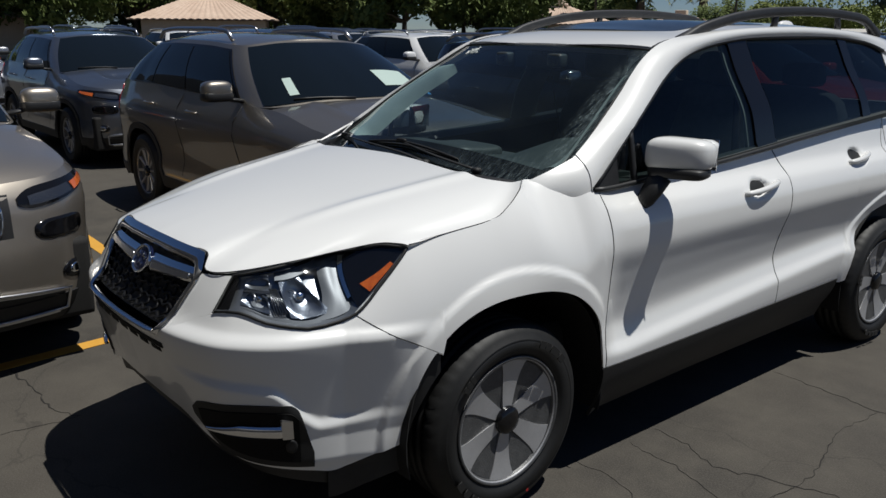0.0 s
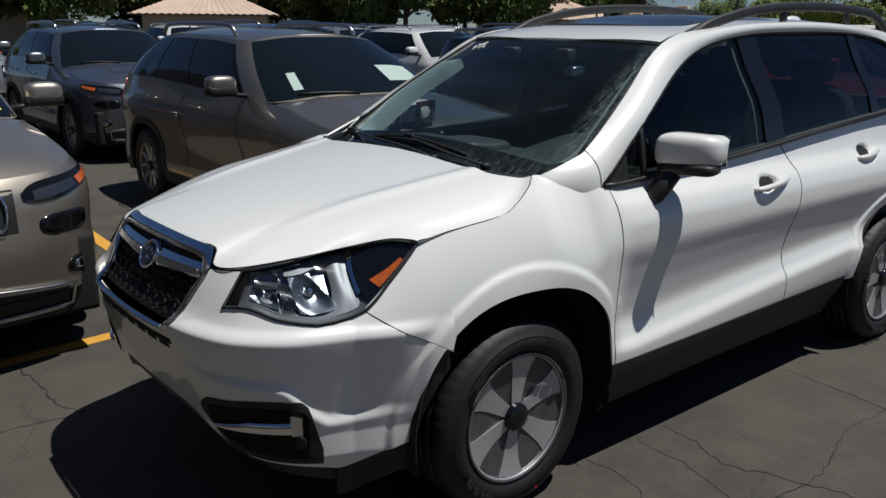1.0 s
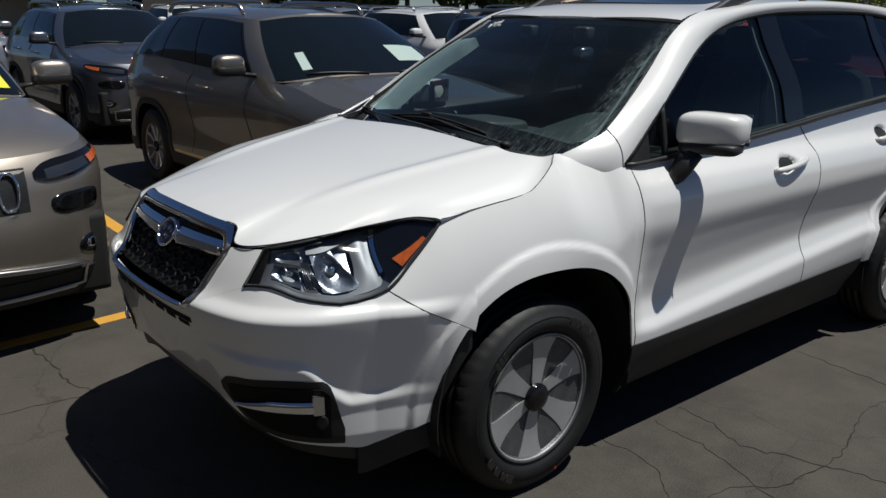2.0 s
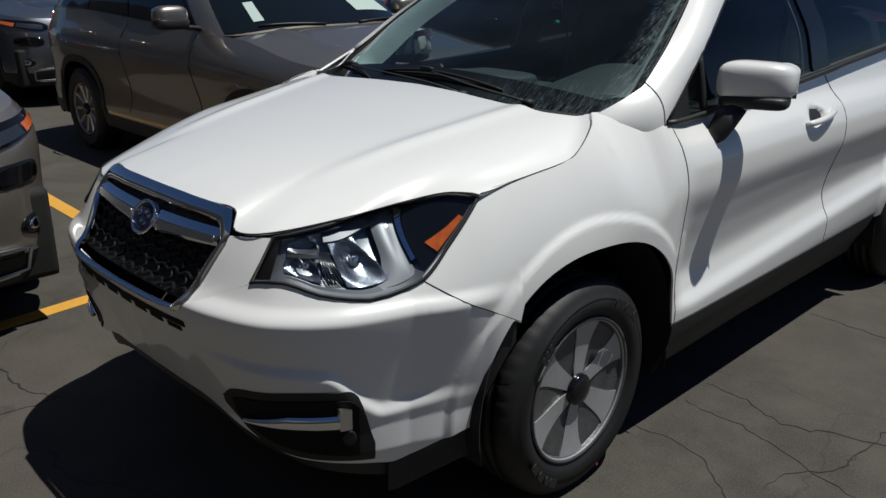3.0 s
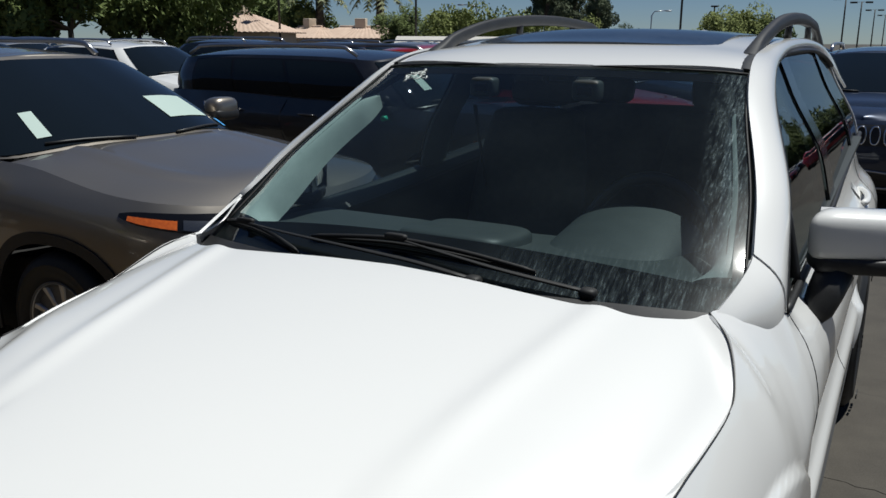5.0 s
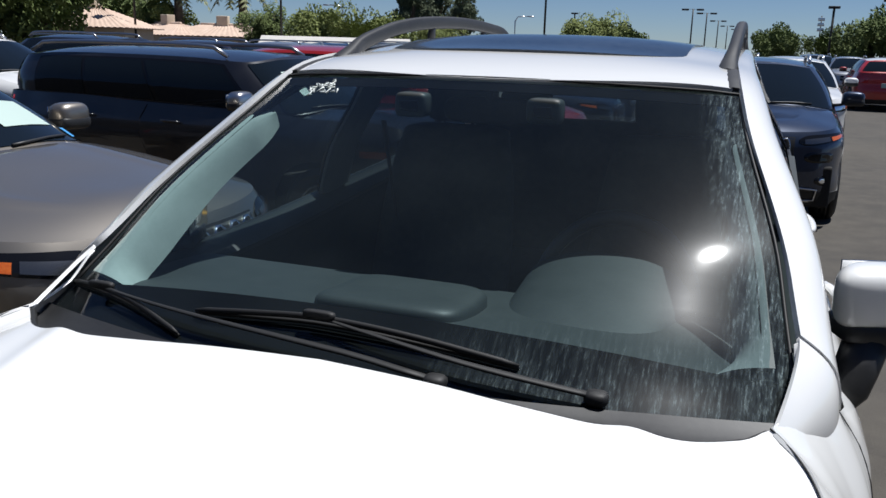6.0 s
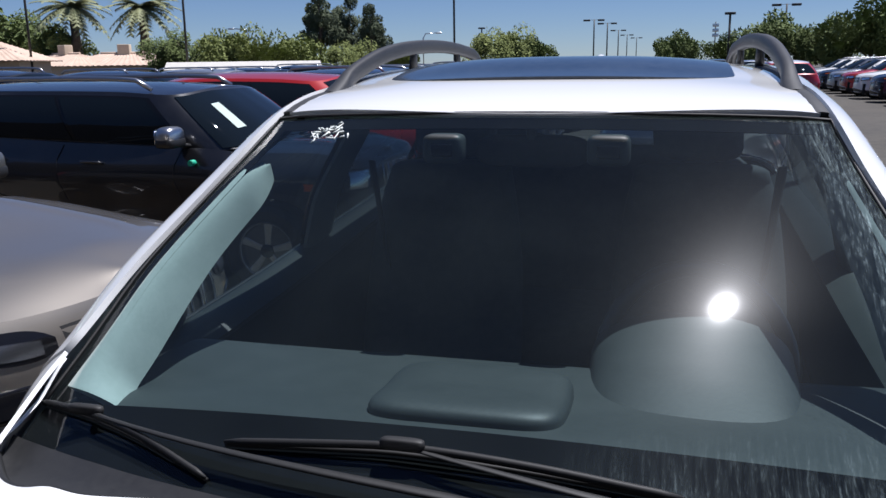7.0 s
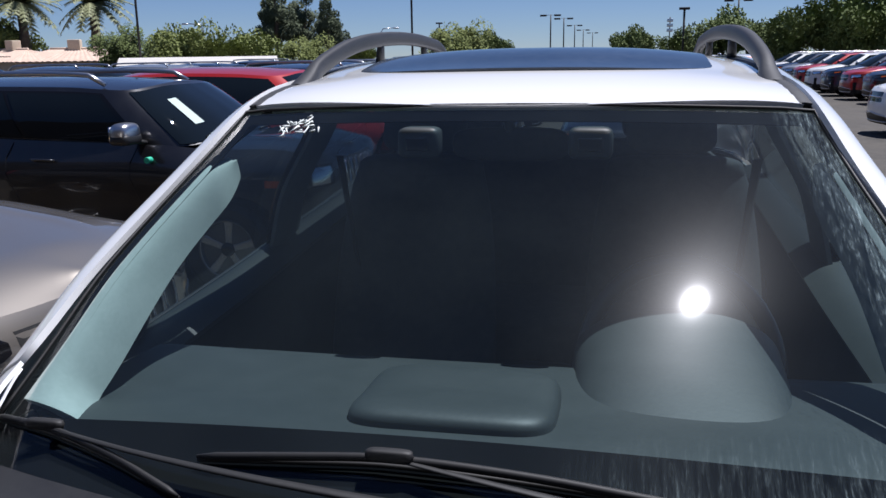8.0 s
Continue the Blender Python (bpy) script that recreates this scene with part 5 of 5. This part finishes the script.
for ob in wagon.children_recursive:
    for v in ob.data.vertices:
        v.co = settled(v.co)
for yc in (0.01, 2.74):
    for sg in (-1, 1):
        add_wheel(wagon, sg * (.755 if yc < 1 else .775), yc, "six", .346, sg < 0, ALLOY, WRAP, .41 + .2 * yc, True)

painted_line(-1.78, .03, -1.56, -1.9)
painted_line(-1.83, .03, -6.5, .16)
painted_line(-1.5, 3.45, -6.5, 3.6)
painted_line(-1.5, 6.55, -6.5, 6.7)


# ---------------------------------------------------------------- trees, far things
LEAF = varied("green leaves", (.070, .100, .022), (.14, .18, .046), .8, .85)
LEAFPALE = varied("yellow-green leaves", (.13, .16, .035), (.22, .25, .07), .8, .85)
LEAFDARK = varied("dull dark green leaves", (.065, .085, .045), (.11, .135, .07), .8, .85)
LEAFPALM = varied("grey-green palm leaflets", (.17, .19, .09), (.28, .29, .14), .8, .7)
BARK = varied("grey-brown bark", (.09, .07, .05), (.16, .13, .10), 6, .9, bumpy=.5, dist=.02)


def tree(label, leaf, h, spread, base, seed, n=5200, size=.16):
    rnd = random.Random(seed)
    t = thing("tree", label, "tree", "trees behind the car park")
    limbs = [tube([(0, 0, 0), (.05, .03, h * .2), (-.04, .06, h * .42)], [.028 * h, .022 * h, .016 * h], 8)]
    clumps = []
    for i in range(26):
        a, e = rnd.uniform(0, 6.283), rnd.uniform(.15, 1.35)
        rad = rnd.uniform(.45, 1.0)
        c = Vector((math.cos(a) * math.cos(e) * spread * rad, math.sin(a) * math.cos(e) * spread * rad, base + (h - base) * (.12 + .80 * math.sin(e) * rad)))
        clumps.append((c, spread * rnd.uniform(.20, .40)))
        if i < 13:
            limbs.append(tube([(0, 0, h * .3), (c.x * .4, c.y * .4, h * .3 + (c.z - h * .3) * .55), tuple(c)], [.012 * h, .008 * h, .003 * h], 6))
    part("trunk", join(*limbs), BARK, t)
    V, F = [], []
    for i in range(n):
        c, r = clumps[rnd.randrange(len(clumps))]
        d = Vector((rnd.gauss(0, 1), rnd.gauss(0, 1), rnd.gauss(0, .8))).normalized() * r * rnd.uniform(.3, 1.0) ** .5
        p = c + d
        u = Vector((rnd.gauss(0, 1), rnd.gauss(0, 1), rnd.gauss(0, 1))).normalized()
        w = u.orthogonal().normalized()
        s = size * rnd.uniform(.5, 1.3)
        k = len(V)
        V += [tuple(p - u * s), tuple(p + w * s * .45), tuple(p + u * s), tuple(p - w * s * .45)]
        F.append((k, k + 1, k + 2, k + 3))
    part("crown", (V, F), leaf, t, flat=True)
    return t


def palm(label, h, seed):
    rnd = random.Random(seed)
    t = thing("palm_tree", label, "palm tree", "palms behind the car park")
    part("trunk", tube([(0, 0, 0), (.1, 0, h * .5), (.05, .05, h)], [.42, .34, .36], 10), BARK, t)
    for i in range(46):
        a, lift = rnd.uniform(0, 6.283), rnd.uniform(-.5, 1.2)
        ln = rnd.uniform(1.7, 2.4)
        pts = [Vector((math.cos(a) * ln * s, math.sin(a) * ln * s, h + lift * ln * .75 * s - 1.5 * s * s * (1.1 - .25 * lift))) for s in [k / 9 for k in range(10)]]
        V, F = [], []
        for k in range(1, 10):
            p, d = pts[k], (pts[k] - pts[k - 1]).normalized()
            s = d.cross(Vector((0, 0, 1))).normalized()
            for sg in (-1, 1):
                for j in range(2):
                    q = p - d * .12 * j
                    l = .62 * (1 - .06 * k)
                    tip = q + s * sg * l + d * .25 - Vector((0, 0, .22 * l + .05))
                    n0 = len(V)
                    V += [tuple(q - d * .07), tuple(q + d * .07), tuple(tip)]
                    F.append((n0, n0 + 1, n0 + 2))
        rib = tube(pts, .02, 4)
        part("frond", join(rib, (V, F)), LEAFPALM, t, flat=True)
    return t


STUCCO = varied("cream stucco", (.55, .45, .33), (.62, .52, .40), .6, .9, bumpy=.2)
TILE = varied("pale terracotta roof tiles", (.46, .33, .25), (.60, .46, .36), 1.2, .85)


def house(label, w, d, h, ridge):
    t = thing("house", label, "house", "houses behind the car park")
    part("wall", box((-w / 2, -d / 2, 0), (w / 2, d / 2, h), .05), STUCCO, t)
    e = .6
    def slope(A, B, C, D, n=40, m=14):
        A, B, C, D = map(Vector, (A, B, C, D))
        def f(a, b):
            p = A.lerp(B, a).lerp(D.lerp(C, a), b)
            return (p.x, p.y, p.z + .05 * abs(math.sin(a * n * math.pi / 2)) + .03 * ((b * m) % 1 < .5))
        return sheet(f, n * 2, m * 2, .05)
    x0, x1, y0, y1 = -w / 2 - e, w / 2 + e, -d / 2 - e, d / 2 + e
    r = w / 2 - d / 2 + .2
    roof = part("roof", slope((x0, y0, h), (x1, y0, h), (r, 0, h + ridge), (-r, 0, h + ridge)), TILE, t, "pale terracotta tile roof")
    part("roof_slope", slope((x1, y1, h), (x0, y1, h), (-r, 0, h + ridge), (r, 0, h + ridge)), TILE, roof)
    part("roof_slope", slope((x1, y0, h), (x1, y1, h), (r, 0, h + ridge), (r, 0, h + ridge), 24), TILE, roof)
    part("roof_slope", slope((x0, y1, h), (x0, y0, h), (-r, 0, h + ridge), (-r, 0, h + ridge), 24), TILE, roof)
    part("ridge_tiles", tube([(-r - .1, 0, h + ridge + .05), (r + .1, 0, h + ridge + .05)], .13, 8), TILE, roof)
    part("chimney", box((-.5, -.4, h), (.5, .4, h + ridge + .8), .05), STUCCO, t)
    return t


POLE = varied("dark bronze painted steel", (.03, .026, .022), (.05, .045, .04), 4, .5, .3)


def lot_lamp(label, h, arm=.9):
    t = thing("street_lamp", label, "street lamp", "car park lamps")
    part("pole", tube([(0, 0, 0), (0, 0, h)], [.17, .13], 10), POLE, t)
    part("pole_base", tube([(0, 0, 0), (0, 0, .6)], .28, 12), STUCCO, t)
    for sg in (-1, 1):
        part("arm", tube([(0, 0, h - .1), (sg * arm * .5, 0, h - .08)], .04, 6), POLE, t)
        part("lamp_head", box((sg * arm - .75, -.45, h - .34), (sg * arm + .65, .45, h + .02), .06), POLE, t)
    return t


def cobra_lamp(label, h):
    t = thing("street_lamp", label, "street lamp", "road lamps")
    part("pole", tube([(0, 0, 0), (0, 0, h - .6), (.3, 0, h - .1), (1.6, 0, h)], [.1, .08, .06, .05], 8), SATIN, t)
    part("lamp_head", blob((1.9, 0, h - .02), (.4, .14, .09), .7, 12, 8), SATIN, t)
    return t


def place(ob, bearing, dist, turn=0.0):
    """Puts a thing at a bearing (degrees left of +y) and distance from the wagon's nose."""
    a = radians(bearing)
    ob.matrix_basis = pose(-math.sin(a) * dist, math.cos(a) * dist, 0, 0, 0, turn)
    return ob


far_cars = [
    suv("dark blue SUV with silver roof rails", NAVY), suv("bright red SUV with dark windows", RED, rails=False, lamps="plain"), suv("plain white SUV with dark windows", PLAINWHITE, lamps="plain"), suv("silver SUV with roof rails", PALE, lamps="plain"),
    suv("black SUV with chrome trim", JET, hw=.94, roof=1.66), suv("red SUV with a white roof", RED, roof_paint=PLAINWHITE, rails=False)]
park(far_cars[1], -2.0, 8.2)
park(far_cars[0], -2.1, 11.4)
park(far_cars[4], -8.6, 5.3)
park(far_cars[2], -8.8, 8.5)
park(far_cars[3], -15.2, 1.2)
park(far_cars[5], 4.2, 31.5, 180)
row = random.Random(4)


def more(k, x, y, turn=FACING):
    copy_thing(far_cars[k], pose(x, y, 0, 0, 0, turn + row.uniform(-1.5, 1.5)))


for y, k in ((14.5, 0), (17.6, 3), (20.7, 4), (23.8, 0), (26.9, 1), (30, 0), (33.1, 4), (36.2, 2), (39.3, 1)):
    more(k, -2.2 + row.uniform(-.25, .25), y)
for y, k in ((-1.2, 0), (11.6, 4), (14.8, 0), (18, 3), (21, 0), (25, 4)):
    more(k, -8.7 + row.uniform(-.3, .3), y)
for y, k in ((-2, 4), (4.4, 4), (7.6, 0), (10.8, 3), (14, 2), (18, 0)):
    more(k, -15.4 + row.uniform(-.3, .3), y)
for y, k in ((2.5, 0), (5.8, 4), (9, 2), (12.4, 0), (16, 4)):
    more(k, -22 + row.uniform(-.3, .3), y)
for y, k in ((18, 2), (28.5, 4), (31.4, 1), (34.3, 0), (37.2, 2), (40.1, 1), (43, 3), (46, 0), (49, 2), (52, 3)):
    more(k, 8.8 if y > 20 else 6.2, y, -FACING)
more(0, .55, 8.5, 0)
more(2, 1.1, 15.0, 0)
more(4, 2.9, 40, 0)
more(3, 4.0, 37, 0)

broad = [place(tree("broad green tree with dense leafy crown", LEAF, 7.0, 4.6, .8, 11, 11000, .22), 62, 52), place(tree("yellow-green desert tree with airy crown", LEAFPALE, 4.6, 3.2, .6, 12, 9000, .15), 28.4, 66), place(tree("tall dark tree with hanging leaves", LEAFDARK, 11, 2.6, 2.0, 13, 9000, .19), 22.3, 100)]
for b, dd, k, s in ((57, 50, 0, .9), (53, 47, 0, 1.0), (49, 54, 0, 1.0), (45.5, 50, 0, .85), (66.5, 60, 0, .9), (71, 52, 0, 1.0), (75.5, 48, 0, 1.0), (80, 52, 0, 1.1), (85, 50, 0, 1.0), (90, 50, 0, 1.0), (60, 56, 1, 1.4), (43, 90, 0, 1.2), (40.5, 95, 0, 1.0), (38.8, 85, 0, .75), (31.6, 70, 0, .62),
                    (26.2, 62, 1, .8), (23.8, 66, 1, .9), (20.4, 70, 1, .8), (20.6, 102, 2, .95), (18.9, 98, 2, .8), (17.1, 90, 1, .75), (10.3, 75, 1, 1.05), (8.6, 78, 0, .55), (-.9, 80, 0, .58), (-4.6, 70, 0, .5), (-7.2, 62, 0, .66), (-10, 60, 0, .6), (-12.5, 58, 0, .72), (-15.5, 60, 0, .8), (-19, 60, 0, .8), (35, 150, 1, .8), (30, 140, 1, .6)):
    t = copy_thing(broad[k], pose(0, 0, 0))
    place(t, b, dd, b * 37)
    t.scale = (s, s, s)
place(palm("date palm with arching grey-green fronds", 6.5, 3), 37.4, 84).scale = (1.5, 1.5, 1.06)
place(palm("tall date palm with drooping fronds", 6.4, 5), 33.4, 82).scale = (1.5, 1.5, 1.06)
house_a = place(house("cream stucco house with pale tile roof", 9, 5.6, 1.75, 1.0), 34.6, 78, 20)
house_b = place(house("low cream house with pale tile roof", 6.5, 5.5, 2.1, 1.35), 66.4, 48, 60)
place(copy_thing(house_b, pose(0, 0, 0)), 79.5, 52, 75)
place(copy_thing(house_b, pose(0, 0, 0)), 42.6, 62, 20)
for b, dd, turn in ((38.0, 80, -20), (31.5, 200, 10)):
    h = copy_thing(house_a, pose(0, 0, 0))
    place(h, b, dd, turn)
low = thing("building", "long low building with pale flat-pitched roof", "building")
part("wall", box((-9, -4, 0), (9, 4, 1.7), .03), STUCCO, low)
part("roof", sheet(lambda a, b: (-9.6 + 19.2 * a, -4.6 + 9.2 * b, 1.7 + .55 * (1 - abs(2 * b - 1))), 20, 8, .1), varied("pale grey roofing", (.42, .40, .37), (.5, .48, .44), 1, .9), low)
place(low, 27.3, 56, 27)
low.scale = (.5, .5, .85)
lamp_a = place(lot_lamp("tall dark lamp post with twin box heads", 10.1, 1.5), 4.3, 187)
for b, dd in ((3.45, 205), (2.75, 255), (2.2, 304), (1.6, 346)):
    place(copy_thing(lamp_a, pose(0, 0, 0)), b, dd)
place(copy_thing(lamp_a, pose(0, 0, 0)), -7.4, 150)
for b, dd, h in ((13.4, 60, 9.5), (30.9, 58, 9), (-4.3, 62, 4.7), (11.6, 95, 5.3), (40, 60, 9)):
    p = thing("lamp_post", "slim dark steel post", "lamp post", "posts of the car park")
    part("pole", tube([(0, 0, 0), (0, 0, h)], .075, 8), POLE, p)
    part("lamp_head", box((-.35, -.25, h - .1), (.35, .25, h + .06), .03), POLE, p)
    place(p, b, dd)
tower = thing("mast", "thin lattice radio mast", "mast")
part("pole", tube([(0, 0, 0), (0, 0, 7.6)], .09, 6), POLE, tower)
for z in (5.2, 6.0, 6.8):
    part("antenna", box((-.5, -.1, z), (.5, .1, z + .5), .03), SATIN, tower)
place(tower, -3.3, 150)
place(cobra_lamp("grey curved-arm road lamp", 5.7), 26.9, 100, 200)
place(cobra_lamp("grey curved-arm road lamp", 5.2), 15.5, 105, 20)

# an unseen plain dark wall behind the walk, added to keep sky light off the noses
SKYBLOCK = varied("dark bronze sky-blocking panels", (.035, .032, .030), (.055, .05, .046), .5, .6)
wall = part("wall_south", box((-38, -6.9, 0), (38, -6.4, 6.5), .05), SKYBLOCK)
tagged(wall, "unseen plain dark wall added to block sky light", "wall", kind="structure")
